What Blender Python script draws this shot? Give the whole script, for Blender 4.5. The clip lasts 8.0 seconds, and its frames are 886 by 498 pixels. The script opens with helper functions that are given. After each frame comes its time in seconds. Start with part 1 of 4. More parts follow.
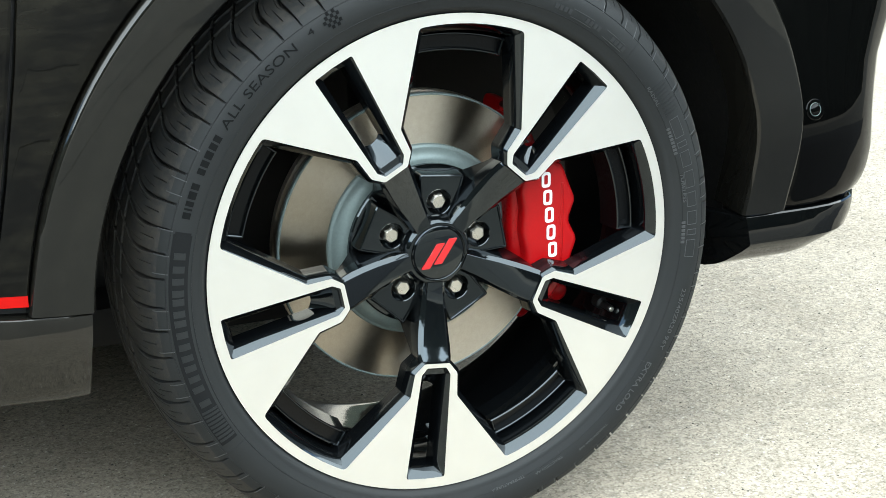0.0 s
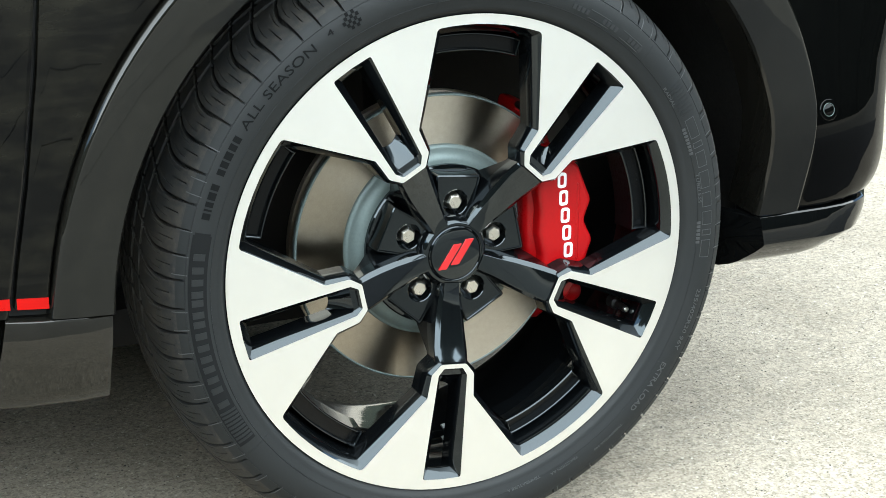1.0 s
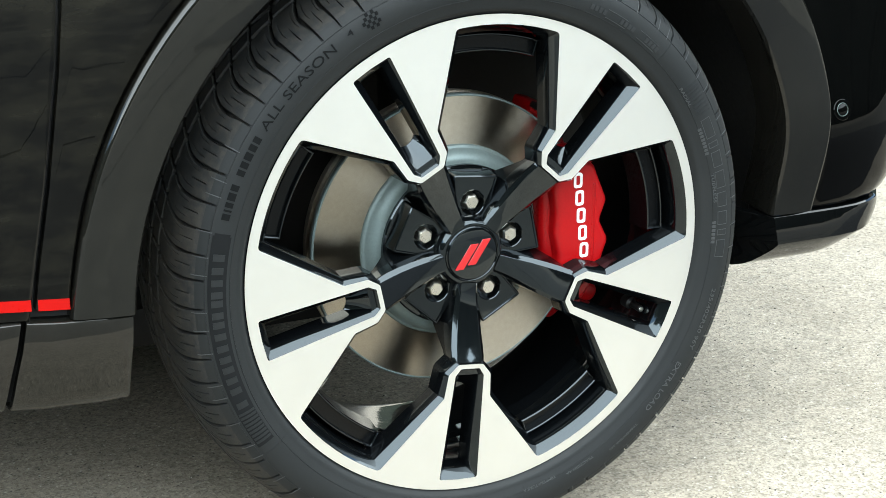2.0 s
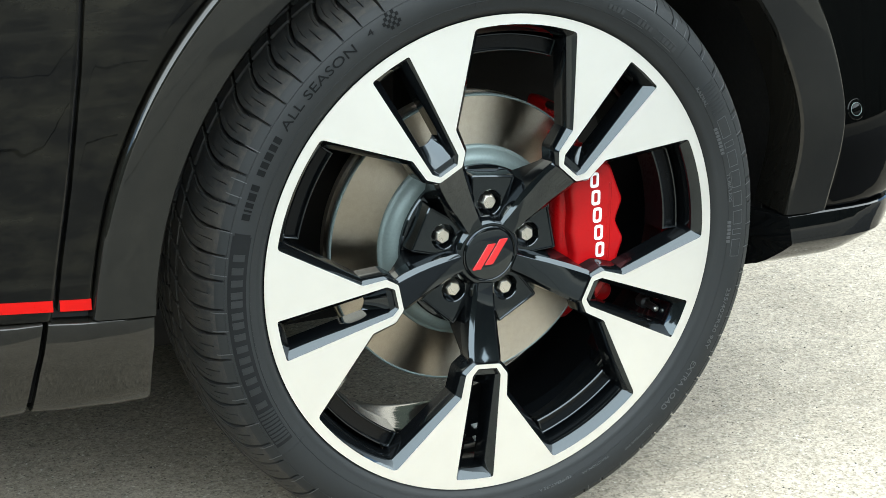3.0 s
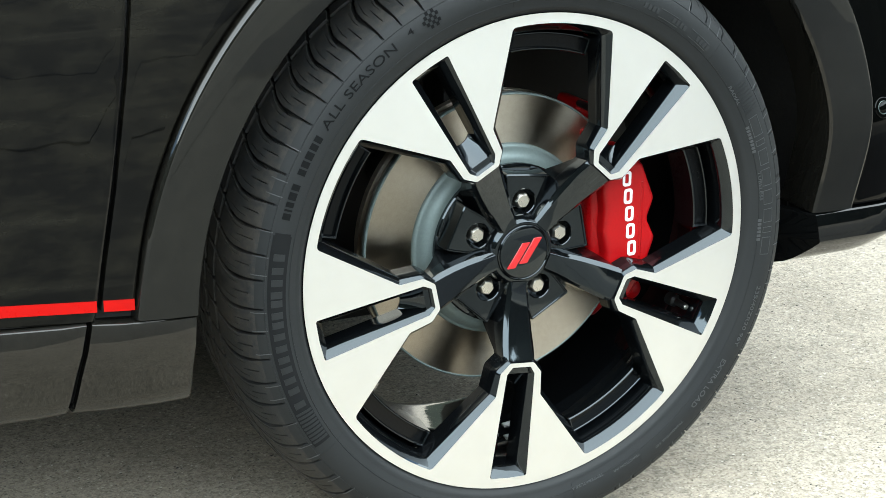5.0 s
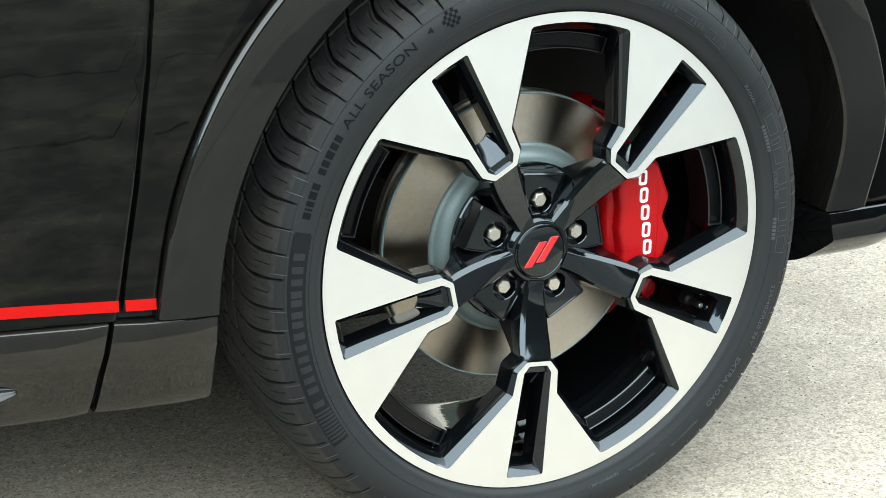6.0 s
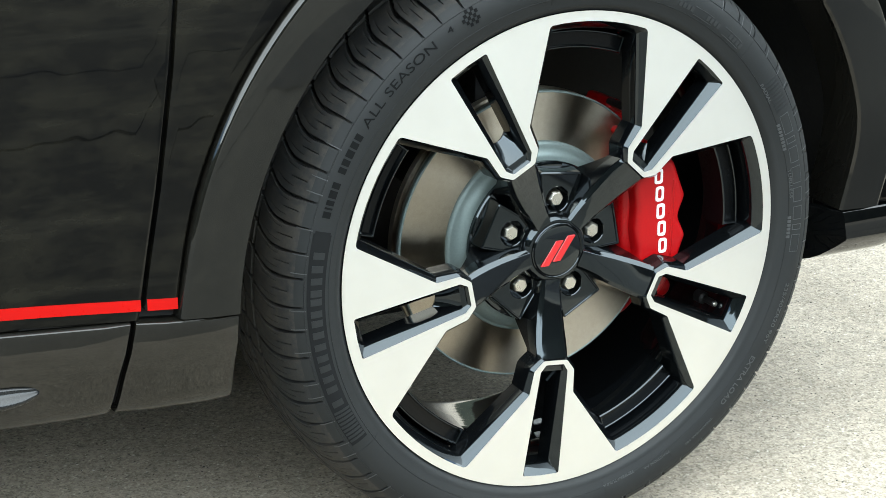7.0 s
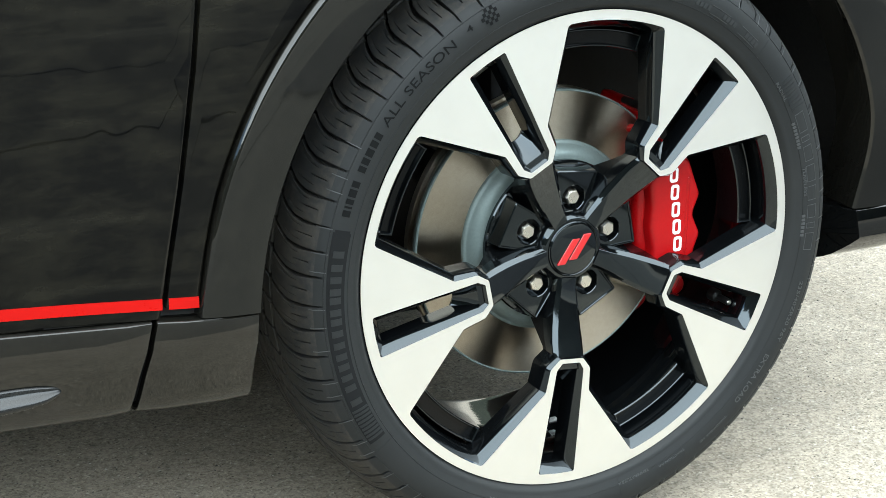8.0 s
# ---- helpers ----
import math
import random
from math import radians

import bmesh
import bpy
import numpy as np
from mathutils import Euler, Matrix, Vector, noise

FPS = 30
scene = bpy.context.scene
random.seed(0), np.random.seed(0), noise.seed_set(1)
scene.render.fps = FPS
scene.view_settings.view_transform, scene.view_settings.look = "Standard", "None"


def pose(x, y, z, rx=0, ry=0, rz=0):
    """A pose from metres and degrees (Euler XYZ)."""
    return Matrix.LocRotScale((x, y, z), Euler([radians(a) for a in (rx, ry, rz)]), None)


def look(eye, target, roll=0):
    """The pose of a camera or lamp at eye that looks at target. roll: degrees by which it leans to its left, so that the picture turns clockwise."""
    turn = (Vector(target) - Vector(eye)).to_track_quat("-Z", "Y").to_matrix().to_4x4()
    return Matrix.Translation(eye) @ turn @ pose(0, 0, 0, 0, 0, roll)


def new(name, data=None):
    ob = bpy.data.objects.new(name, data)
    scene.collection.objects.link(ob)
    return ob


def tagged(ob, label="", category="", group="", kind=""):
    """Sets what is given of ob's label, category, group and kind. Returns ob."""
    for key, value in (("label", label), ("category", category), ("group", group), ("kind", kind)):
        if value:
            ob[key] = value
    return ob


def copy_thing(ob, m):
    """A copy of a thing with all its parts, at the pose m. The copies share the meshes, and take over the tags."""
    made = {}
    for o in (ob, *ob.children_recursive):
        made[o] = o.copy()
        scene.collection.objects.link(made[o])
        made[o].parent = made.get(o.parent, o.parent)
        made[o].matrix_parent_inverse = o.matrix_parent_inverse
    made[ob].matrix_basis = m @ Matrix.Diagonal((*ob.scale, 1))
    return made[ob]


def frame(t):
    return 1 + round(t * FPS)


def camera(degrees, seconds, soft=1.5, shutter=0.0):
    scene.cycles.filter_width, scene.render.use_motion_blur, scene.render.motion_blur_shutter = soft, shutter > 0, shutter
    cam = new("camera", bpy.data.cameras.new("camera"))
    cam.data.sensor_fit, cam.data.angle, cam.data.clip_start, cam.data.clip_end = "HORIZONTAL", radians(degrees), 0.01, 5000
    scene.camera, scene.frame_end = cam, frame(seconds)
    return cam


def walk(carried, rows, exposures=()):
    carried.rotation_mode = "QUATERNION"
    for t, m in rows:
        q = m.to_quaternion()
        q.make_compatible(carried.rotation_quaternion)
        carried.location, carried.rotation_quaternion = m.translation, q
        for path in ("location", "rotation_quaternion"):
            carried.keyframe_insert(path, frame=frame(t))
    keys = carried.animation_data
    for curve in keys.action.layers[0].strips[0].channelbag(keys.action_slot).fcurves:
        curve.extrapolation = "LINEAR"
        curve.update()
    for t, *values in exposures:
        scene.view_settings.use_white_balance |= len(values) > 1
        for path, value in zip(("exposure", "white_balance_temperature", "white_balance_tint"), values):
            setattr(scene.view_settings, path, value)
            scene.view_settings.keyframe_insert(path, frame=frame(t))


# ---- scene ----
cam = camera(29.65, 8.0, soft=0.78)
ROWS = [      # seconds, place, tilt, heading, lean
    (0.0, -0.6920, -1.5756, 0.9508, 70.940, -23.516, -0.367),
    (0.5, -0.7069, -1.5693, 0.9513, 70.937, -23.748, -0.325),
    (1.0, -0.7221, -1.5628, 0.9518, 70.936, -23.984, -0.286),
    (1.5, -0.7373, -1.5561, 0.9520, 70.935, -24.225, -0.248),
    (2.0, -0.7527, -1.5492, 0.9522, 70.936, -24.470, -0.211),
    (2.5, -0.7682, -1.5422, 0.9522, 70.936, -24.718, -0.176),
    (3.0, -0.7838, -1.5351, 0.9522, 70.936, -24.968, -0.140),
    (3.5, -0.7993, -1.5279, 0.9521, 70.934, -25.220, -0.104),
    (4.0, -0.8149, -1.5206, 0.9520, 70.931, -25.472, -0.067),
    (4.5, -0.8304, -1.5133, 0.9519, 70.926, -25.725, -0.029),
    (5.0, -0.8459, -1.5059, 0.9518, 70.918, -25.977, 0.012),
    (5.5, -0.8613, -1.4985, 0.9517, 70.907, -26.227, 0.055),
    (6.0, -0.8765, -1.4912, 0.9517, 70.892, -26.475, 0.100),
    (6.5, -0.8917, -1.4838, 0.9518, 70.872, -26.721, 0.150),
    (7.0, -0.9066, -1.4766, 0.9520, 70.848, -26.963, 0.203),
    (7.5, -0.9213, -1.4694, 0.9523, 70.818, -27.200, 0.262),
    (8.0, -0.9358, -1.4623, 0.9527, 70.782, -27.433, 0.325),
]
walk(cam, [(t, pose(x, y, z, tilt, 0, heading) @ pose(0, 0, 0, 0, 0, lean)) for t, x, y, z, tilt, heading, lean in ROWS], [(0.0, 3.36, 7000, 0), (8.0, 3.36, 7000, 0)])

# ---- world and light: bright overcast, the thin cloud glows most ahead of the car ----
SUN_EL, SUN_AZ = 56.0, 84.0          # degrees: height, and direction in plan from +x towards -y
world = bpy.data.worlds.new("sky")
scene.world = world
world.use_nodes = True
wn = world.node_tree.nodes
sky = wn.new("ShaderNodeTexSky")
sky.sky_type = "NISHITA"
sky.sun_disc = False
sky.sun_elevation = radians(SUN_EL)
sky.sun_rotation = radians(90 + SUN_AZ)
sky.air_density, sky.dust_density, sky.ozone_density = 1.0, 0.1, 1.0
wn["Background"].inputs["Strength"].default_value = 0.065
world.node_tree.links.new(sky.outputs[0], wn["Background"].inputs["Color"])

sun = new("sun", bpy.data.lights.new("sun", "SUN"))
sun.data.energy = 1.5
sun.data.angle = radians(132)
sun.data.color = (0.97, 0.99, 1.0)
sun_dir = Vector((math.cos(radians(SUN_EL)) * math.cos(radians(SUN_AZ)), -math.cos(radians(SUN_EL)) * math.sin(radians(SUN_AZ)), math.sin(radians(SUN_EL))))
sun.matrix_world = look(sun_dir * 30, (0, 0, 0))


# ---- materials ----
def material(name, base, rough=0.5, metal=0.0, coat=0.0, spec=0.5):
    m = bpy.data.materials.new(name)
    m.use_nodes = True
    b = m.node_tree.nodes["Principled BSDF"]
    b.inputs["Base Color"].default_value = (*base, 1)
    b.inputs["Roughness"].default_value = rough
    b.inputs["Metallic"].default_value = metal
    b.inputs["Coat Weight"].default_value = coat
    b.inputs["Coat Roughness"].default_value = 0.03
    b.inputs["Specular IOR Level"].default_value = spec
    return m


def node(m, kind, **values):
    n = m.node_tree.nodes.new(kind)
    for key, value in values.items():
        n.inputs[key.replace("_", " ")].default_value = value
    return n


def link(m, a, b):
    m.node_tree.links.new(a, b)


def ramp(m, fac, stops):
    n = m.node_tree.nodes.new("ShaderNodeValToRGB")
    while len(n.color_ramp.elements) < len(stops):
        n.color_ramp.elements.new(0.5)
    for e, (at, colour) in zip(n.color_ramp.elements, stops):
        e.position = at
        e.color = (*colour, 1) if len(colour) == 3 else colour
    link(m, fac, n.inputs["Fac"])
    return n.outputs["Color"]


def mixed(m, fac, a, b, mode="MIX"):
    n = m.node_tree.nodes.new("ShaderNodeMix")
    n.data_type, n.blend_type = "RGBA", mode
    for value, socket in ((fac, n.inputs[0]), (a, n.inputs[6]), (b, n.inputs[7])):
        if isinstance(value, (int, float)):
            socket.default_value = value
        elif isinstance(value, tuple):
            socket.default_value = (*value, 1)
        else:
            link(m, value, socket)
    return n.outputs[2]


def noise_of(m, scale, detail=4.0, rough=0.55, coords=None, stretch=None):
    tc = m.node_tree.nodes.new("ShaderNodeTexCoord")
    n = node(m, "ShaderNodeTexNoise", Scale=scale, Detail=detail, Roughness=rough)
    src = tc.outputs["Object"]
    if stretch:
        mp = m.node_tree.nodes.new("ShaderNodeMapping")
        mp.inputs["Scale"].default_value = stretch
        link(m, src, mp.inputs["Vector"])
        src = mp.outputs[0]
    link(m, src, n.inputs["Vector"])
    return n.outputs["Fac"]


def bump(m, height, strength, distance):
    n = node(m, "ShaderNodeBump", Strength=strength, Distance=distance)
    link(m, height, n.inputs["Height"])
    link(m, n.outputs[0], m.node_tree.nodes["Principled BSDF"].inputs["Normal"])


def shader(m):
    return m.node_tree.nodes["Principled BSDF"].inputs


def worn(m, base, dirt, amount, r0, r1, scale=40):
    """Dust and handling marks: colour towards dirt and roughness from r0 to r1, at two sizes."""
    big, small = noise_of(m, scale * 0.25, 3), noise_of(m, scale * 6, 5, 0.7)
    f = mixed(m, 0.5, big, small)
    link(m, mixed(m, ramp(m, f, [(0.45, (0, 0, 0)), (0.75, (amount,) * 3)]), base, dirt), shader(m)["Base Color"])
    link(m, ramp(m, f, [(0.35, (r0,) * 3), (0.7, (r1,) * 3)]), shader(m)["Roughness"])
    return f


PAINT = material("black_paint", (0.004, 0.004, 0.004), 0.05, spec=0.22)
worn(PAINT, (0.002, 0.002, 0.002), (0.012, 0.0115, 0.01), 0.25, 0.006, 0.03, 14)
bump(PAINT, noise_of(PAINT, 5, 3, 0.6), 0.10, 0.006)
film = ramp(PAINT, noise_of(PAINT, 14, 7, 0.72, stretch=(1.0, 1.0, 2.6)), [(0.42, (0.0016, 0.0016, 0.0016)), (0.75, (0.0090, 0.0082, 0.0058))])
# wiped dust: faint curved streaks
streak = node(PAINT, "ShaderNodeTexNoise", Scale=16.0, Detail=5.0, Roughness=0.6, Distortion=0.9)
tcp = PAINT.node_tree.nodes.new("ShaderNodeTexCoord")
swing = PAINT.node_tree.nodes.new("ShaderNodeMapping")
swing.inputs["Rotation"].default_value = (0.0, radians(-24), 0.0)
swing.inputs["Scale"].default_value = (0.22, 1.0, 1.7)
link(PAINT, tcp.outputs["Object"], swing.inputs["Vector"])
link(PAINT, swing.outputs[0], streak.inputs["Vector"])
wiped = ramp(PAINT, streak.outputs["Fac"], [(0.5, (0.0, 0.0, 0.0)), (0.72, (0.0046, 0.0042, 0.0031))])
link(PAINT, mixed(PAINT, 1.0, film, wiped, "ADD"), shader(PAINT)["Base Color"])
# darker, less reflective black for the bumper and its sensor
DARK_PAINT = material("deep_black_paint", (0.001, 0.001, 0.001), 0.04, spec=0.16)
worn(DARK_PAINT, (0.0008, 0.0008, 0.0008), (0.003, 0.003, 0.0028), 0.3, 0.02, 0.05, 14)
LIP = material("gloss_lip", (0.0015, 0.0017, 0.0018), 0.04, spec=0.4)
worn(LIP, (0.0012, 0.0014, 0.0015), (0.005, 0.005, 0.0046), 0.4, 0.02, 0.06, 20)
FLARE = material("gloss_cladding", (0.008, 0.008, 0.008), 0.06, spec=0.5)
worn(FLARE, (0.0045, 0.0043, 0.0036), (0.017, 0.0157, 0.0125), 0.45, 0.02, 0.07, 22)
bump(FLARE, noise_of(FLARE, 16, 2), 0.06, 0.003)
SATIN = material("satin_scoop", (0.006, 0.0064, 0.0068), 0.25, spec=0.45)
worn(SATIN, (0.005, 0.0055, 0.006), (0.011, 0.0105, 0.0095), 0.4, 0.22, 0.3, 30)
WHEEL_BLACK = material("gloss_black_wheel", (0.006, 0.0065, 0.007), 0.08, spec=0.65)
worn(WHEEL_BLACK, (0.0018, 0.0022, 0.0026), (0.006, 0.006, 0.0058), 0.2, 0.02, 0.06, 60)
# the sky's blue in the chamfers is put into the specular tint
shader(WHEEL_BLACK)["Specular Tint"].default_value = (0.82, 0.93, 1.0, 1)
WHEEL_BARREL = material("lacquered_barrel", (0.002, 0.0024, 0.0028), 0.03, coat=0.5, spec=0.8)
worn(WHEEL_BARREL, (0.0018, 0.0022, 0.0026), (0.006, 0.006, 0.0058), 0.2, 0.02, 0.07, 60)
bump(WHEEL_BARREL, noise_of(WHEEL_BARREL, 30, 3, 0.6, stretch=(1.0, 4.0, 1.0)), 0.05, 0.002)
# duller, less reflective copy of the wheel black, so recessed walls stay dark
WHEEL_INNER = material("dull_black_wheel_flank", (0.002, 0.0024, 0.0028), 0.2, spec=0.2)
worn(WHEEL_INNER, (0.0014, 0.0018, 0.0022), (0.005, 0.005, 0.0047), 0.4, 0.12, 0.3, 60)
TRIM = material("matt_plastic", (0.012, 0.012, 0.012), 0.55)
worn(TRIM, (0.0042, 0.0042, 0.0042), (0.0112, 0.0105, 0.0091), 0.5, 0.45, 0.7, 30)
bump(TRIM, noise_of(TRIM, 900, 3), 0.3, 0.0006)
GAP = material("shadowed_metal", (0.006, 0.006, 0.006), 0.7)
RED = material("red_stripe", (0.5, 0.004, 0.004), 0.4, spec=0.2)
worn(RED, (0.3744, 0.00288, 0.00288), (0.3024, 0.00432, 0.00432), 0.4, 0.25, 0.4, 30)
CALIPER = material("red_caliper_enamel", (0.4, 0.004, 0.007), 0.3, spec=0.3)
worn(CALIPER, (0.2883, 0.00184, 0.00368), (0.184, 0.002453, 0.00368), 0.5, 0.25, 0.4, 60)
WHITE = material("white_print", (0.68, 0.68, 0.68), 0.4)
EMBLEM = material("red_emblem", (0.4, 0.0096, 0.0128), 0.25, coat=0.5)
NUT = material("nickel_nut", (0.72, 0.68, 0.6), 0.2, 1.0)
worn(NUT, (0.714, 0.68, 0.612), (0.4675, 0.425, 0.357), 0.4, 0.22, 0.4, 120)
ZINC = material("zinc_weight", (0.3, 0.31, 0.31), 0.45)
HAT = material("coated_disc_hat", (0.17, 0.21, 0.215), 0.45, 0.35)
worn(HAT, (0.1305, 0.1665, 0.162), (0.09, 0.108, 0.1053), 0.6, 0.38, 0.6, 60)
GLASS = material("dark_glass", (0.01, 0.012, 0.012), 0.03)

# turned face of the rim: fine concentric tool marks, clear coat
FACE = material("machined_alloy", (0.9, 0.9, 0.88), 0.48, 0.9)
shader(FACE)["Coat Weight"].default_value = 0.2
tc = FACE.node_tree.nodes.new("ShaderNodeTexCoord")
rings = FACE.node_tree.nodes.new("ShaderNodeTexWave")
rings.wave_type, rings.rings_direction = "RINGS", "Y"
rings.inputs["Scale"].default_value = 600
rings.inputs["Distortion"].default_value = 0.6
link(FACE, tc.outputs["Object"], rings.inputs["Vector"])
link(FACE, mixed(FACE, ramp(FACE, noise_of(FACE, 25, 4), [(0.35, (0, 0, 0)), (0.7, (0.5,) * 3)]), (0.705, 0.685, 0.642), (0.66, 0.64, 0.60)), shader(FACE)["Base Color"])
bump(FACE, rings.outputs["Fac"], 0.08, 0.0002)

# friction ring: polished by the pads in circles, so that the light fans out from the hub
DISC = material("brake_disc_iron", (0.5, 0.44, 0.36), 0.3, 1.0)
shader(DISC)["Anisotropic"].default_value = 0.9
shader(DISC)["Anisotropic Rotation"].default_value = 0.25
tan = DISC.node_tree.nodes.new("ShaderNodeTangent")
tan.direction_type, tan.axis = "RADIAL", "Y"
link(DISC, tan.outputs[0], shader(DISC)["Tangent"])
grooves = DISC.node_tree.nodes.new("ShaderNodeTexWave")
grooves.wave_type, grooves.rings_direction = "RINGS", "Y"
grooves.inputs["Scale"].default_value = 700
grooves.inputs["Distortion"].default_value = 1.5
tcd = DISC.node_tree.nodes.new("ShaderNodeTexCoord")
link(DISC, tcd.outputs["Object"], grooves.inputs["Vector"])
link(DISC, mixed(DISC, mixed(DISC, 0.5, grooves.outputs["Fac"], noise_of(DISC, 160, 5, 0.7)), (0.27, 0.232, 0.187), (0.50, 0.445, 0.365)), shader(DISC)["Base Color"])
link(DISC, ramp(DISC, noise_of(DISC, 60, 5), [(0.3, (0.3,) * 3), (0.7, (0.36,) * 3)]), shader(DISC)["Roughness"])

bump(DISC, noise_of(DISC, 420, 4, 0.7), 0.22, 0.0006)

RUBBER = material("tyre_rubber", (0.022, 0.023, 0.024), 0.6, spec=0.25)
worn(RUBBER, (0.0092, 0.0104, 0.0110), (0.0190, 0.0192, 0.0182), 0.6, 0.5, 0.75, 24)
bump(RUBBER, noise_of(RUBBER, 1200, 4), 0.25, 0.0004)
TREAD = material("dusty_tread_rubber", (0.03, 0.028, 0.026), 0.8, spec=0.3)
worn(TREAD, (0.0126, 0.0136, 0.0140), (0.066, 0.055, 0.042), 0.85, 0.6, 0.85, 26)
bump(TREAD, noise_of(TREAD, 700, 4), 0.4, 0.0008)
# darker rubber for the maker's band, the dark letters and the chequers
RUBBER_BAND = material("dark_rubber_band", (0.0064, 0.0069, 0.0073), 0.82, spec=0.12)
RUBBER_DARK = material("sunk_rubber", (0.0042, 0.0046, 0.0049), 0.85, spec=0.1)
RUBBER_LETTER = material("raised_rubber_letter", (0.0158, 0.01723, 0.01795), 0.6, spec=0.3)

# paler than the sidewall: light caught by raised relief is put into colour
RUBBER_LIT = material("lit_rubber_relief", (0.037, 0.0392, 0.0405), 0.45, spec=0.5)

# ground: broomed concrete with exposed grit
GROUND = material("gritty_concrete", (0.4, 0.38, 0.34), 0.9)
tg = GROUND.node_tree.nodes.new("ShaderNodeTexCoord")
grit = node(GROUND, "ShaderNodeTexVoronoi", Scale=360.0)
fine = node(GROUND, "ShaderNodeTexVoronoi", Scale=210.0)
for n in (grit, fine):
    link(GROUND, tg.outputs["Object"], n.inputs["Vector"])
sep = node(GROUND, "ShaderNodeSeparateColor")
link(GROUND, grit.outputs["Color"], sep.inputs[0])
stone = ramp(GROUND, sep.outputs[0], [(0.0, (0.205, 0.179, 0.143)), (0.25, (0.280, 0.245, 0.197)), (0.7, (0.338, 0.296, 0.239)), (0.95, (0.375, 0.329, 0.266)), (0.98, (0.40, 0.355, 0.29)), (1.0, (0.52, 0.48, 0.41))])
patch = ramp(GROUND, noise_of(GROUND, 3.5, 6, 0.65), [(0.35, (0.80, 0.79, 0.775)), (0.62, (1.0, 1.0, 1.0))])
blotch = ramp(GROUND, noise_of(GROUND, 34, 5, 0.7), [(0.34, (0.82, 0.825, 0.83)), (0.50, (0.97, 0.97, 0.96)), (0.66, (1.08, 1.07, 1.05))])
mid = ramp(GROUND, noise_of(GROUND, 120, 4, 0.7), [(0.30, (0.50, 0.485, 0.46)), (0.48, (0.94, 0.93, 0.915)), (0.66, (1.09, 1.08, 1.06))])
sepf = node(GROUND, "ShaderNodeSeparateColor")
link(GROUND, fine.outputs["Color"], sepf.inputs[0])
pits = ramp(GROUND, sepf.outputs[0], [(0.10, (0.36, 0.34, 0.31)), (0.15, (1.0, 1.0, 1.0))])
pit_edge = ramp(GROUND, fine.outputs["Distance"], [(0.15, (0.0, 0.0, 0.0)), (0.38, (1.0, 1.0, 1.0))])
pits = mixed(GROUND, pit_edge, pits, (1.0, 1.0, 1.0))
tone = stone
for layer in (mid, blotch, patch, pits):
    tone = mixed(GROUND, 1.0, tone, layer, "MULTIPLY")
link(GROUND, tone, shader(GROUND)["Base Color"])
h = mixed(GROUND, 0.5, grit.outputs["Distance"], noise_of(GROUND, 200, 5, 0.7))
bump(GROUND, h, 0.42, 0.002)


# ---- mesh helpers ----
def finish(ob, bm, mats, angle=32):
    bmesh.ops.recalc_face_normals(bm, faces=bm.faces)
    for f in bm.faces:
        f.smooth = True
    bm.to_mesh(ob.data)
    bm.free()
    for m in (mats if isinstance(mats, (list, tuple)) else [mats]):
        ob.data.materials.append(m)
    ob.data.set_sharp_from_angle(angle=radians(angle))
    return ob


def part(name, bm, mats, parent, label="", at=None, angle=32):
    ob = finish(new(name, bpy.data.meshes.new(name)), bm, mats, angle)
    ob.parent = parent
    if at is not None:
        ob.matrix_basis = at
    return tagged(ob, label)


def fillet(corners, steps=5):
    """Closed 2D outline from (u, v, radius) corners."""
    out = []
    n = len(corners)
    for i in range(n):
        p = Vector(corners[i][:2])
        a, b = Vector(corners[i - 1][:2]) - p, Vector(corners[(i + 1) % n][:2]) - p
        r = corners[i][2] if len(corners[i]) > 2 else 0.0
        if r <= 0:
            out.append(p)
            continue
        half = a.angle(b) / 2
        d = min(r / math.tan(half), a.length * 0.48, b.length * 0.48)
        p0, p1 = p + a.normalized() * d, p + b.normalized() * d
        for k in range(steps + 1):
            s = k / steps
            out.append((p0 * (1 - s) + p * s) * (1 - s) + (p * (1 - s) + p1 * s) * s)
    return out


def area(loop):
    return sum(a.x * b.y - b.x * a.y for a, b in zip(loop, loop[1:] + loop[:1])) / 2


def offset(loop, d):
    """Outline moved by d to its right, with mitred corners."""
    out, n = [], len(loop)
    for i in range(n):
        e0, e1 = (loop[i] - loop[i - 1]).normalized(), (loop[(i + 1) % n] - loop[i]).normalized()
        n0, n1 = Vector((e0.y, -e0.x)), Vector((e1.y, -e1.x))
        m = n0 + n1
        m = m / max(0.5, m.length_squared / 2)
        out.append(loop[i] + m * d)
    return out


def turned(loop, degrees):
    c, s = math.cos(radians(degrees)), math.sin(radians(degrees))
    return [Vector((p.x * c - p.y * s, p.x * s + p.y * c)) for p in loop]


def prism(bm, outer, holes, layers, cap=0, wall=0, back=False, bare=False):
    """A plate in the x-z plane that faces -y. layers: (growth of the solid, y), from the face backwards."""
    from mathutils.geometry import tessellate_polygon
    loops = [outer if area(outer) > 0 else outer[::-1]] + [h if area(h) < 0 else h[::-1] for h in holes]
    made = []
    for grow, y in layers:
        made.append([[bm.verts.new((p.x, y, p.y)) for p in offset(l, grow)] for l in loops])
    ends = [] if bare else [(made[0], layers[0][0])] + ([(made[-1], layers[-1][0])] if back else [])
    for verts, grow in ends:
        flat = [v for l in verts for v in l]
        for tri in tessellate_polygon([[Vector((p.x, p.y, 0)) for p in offset(l, grow)] for l in loops]):
            try:
                bm.faces.new([flat[i] for i in tri]).material_index = cap
            except ValueError:
                pass
    for a, b in zip(made, made[1:]):
        for la, lb in zip(a, b):
            for i in range(len(la)):
                j = (i + 1) % len(la)
                bm.faces.new((la[i], la[j], lb[j], lb[i])).material_index = wall


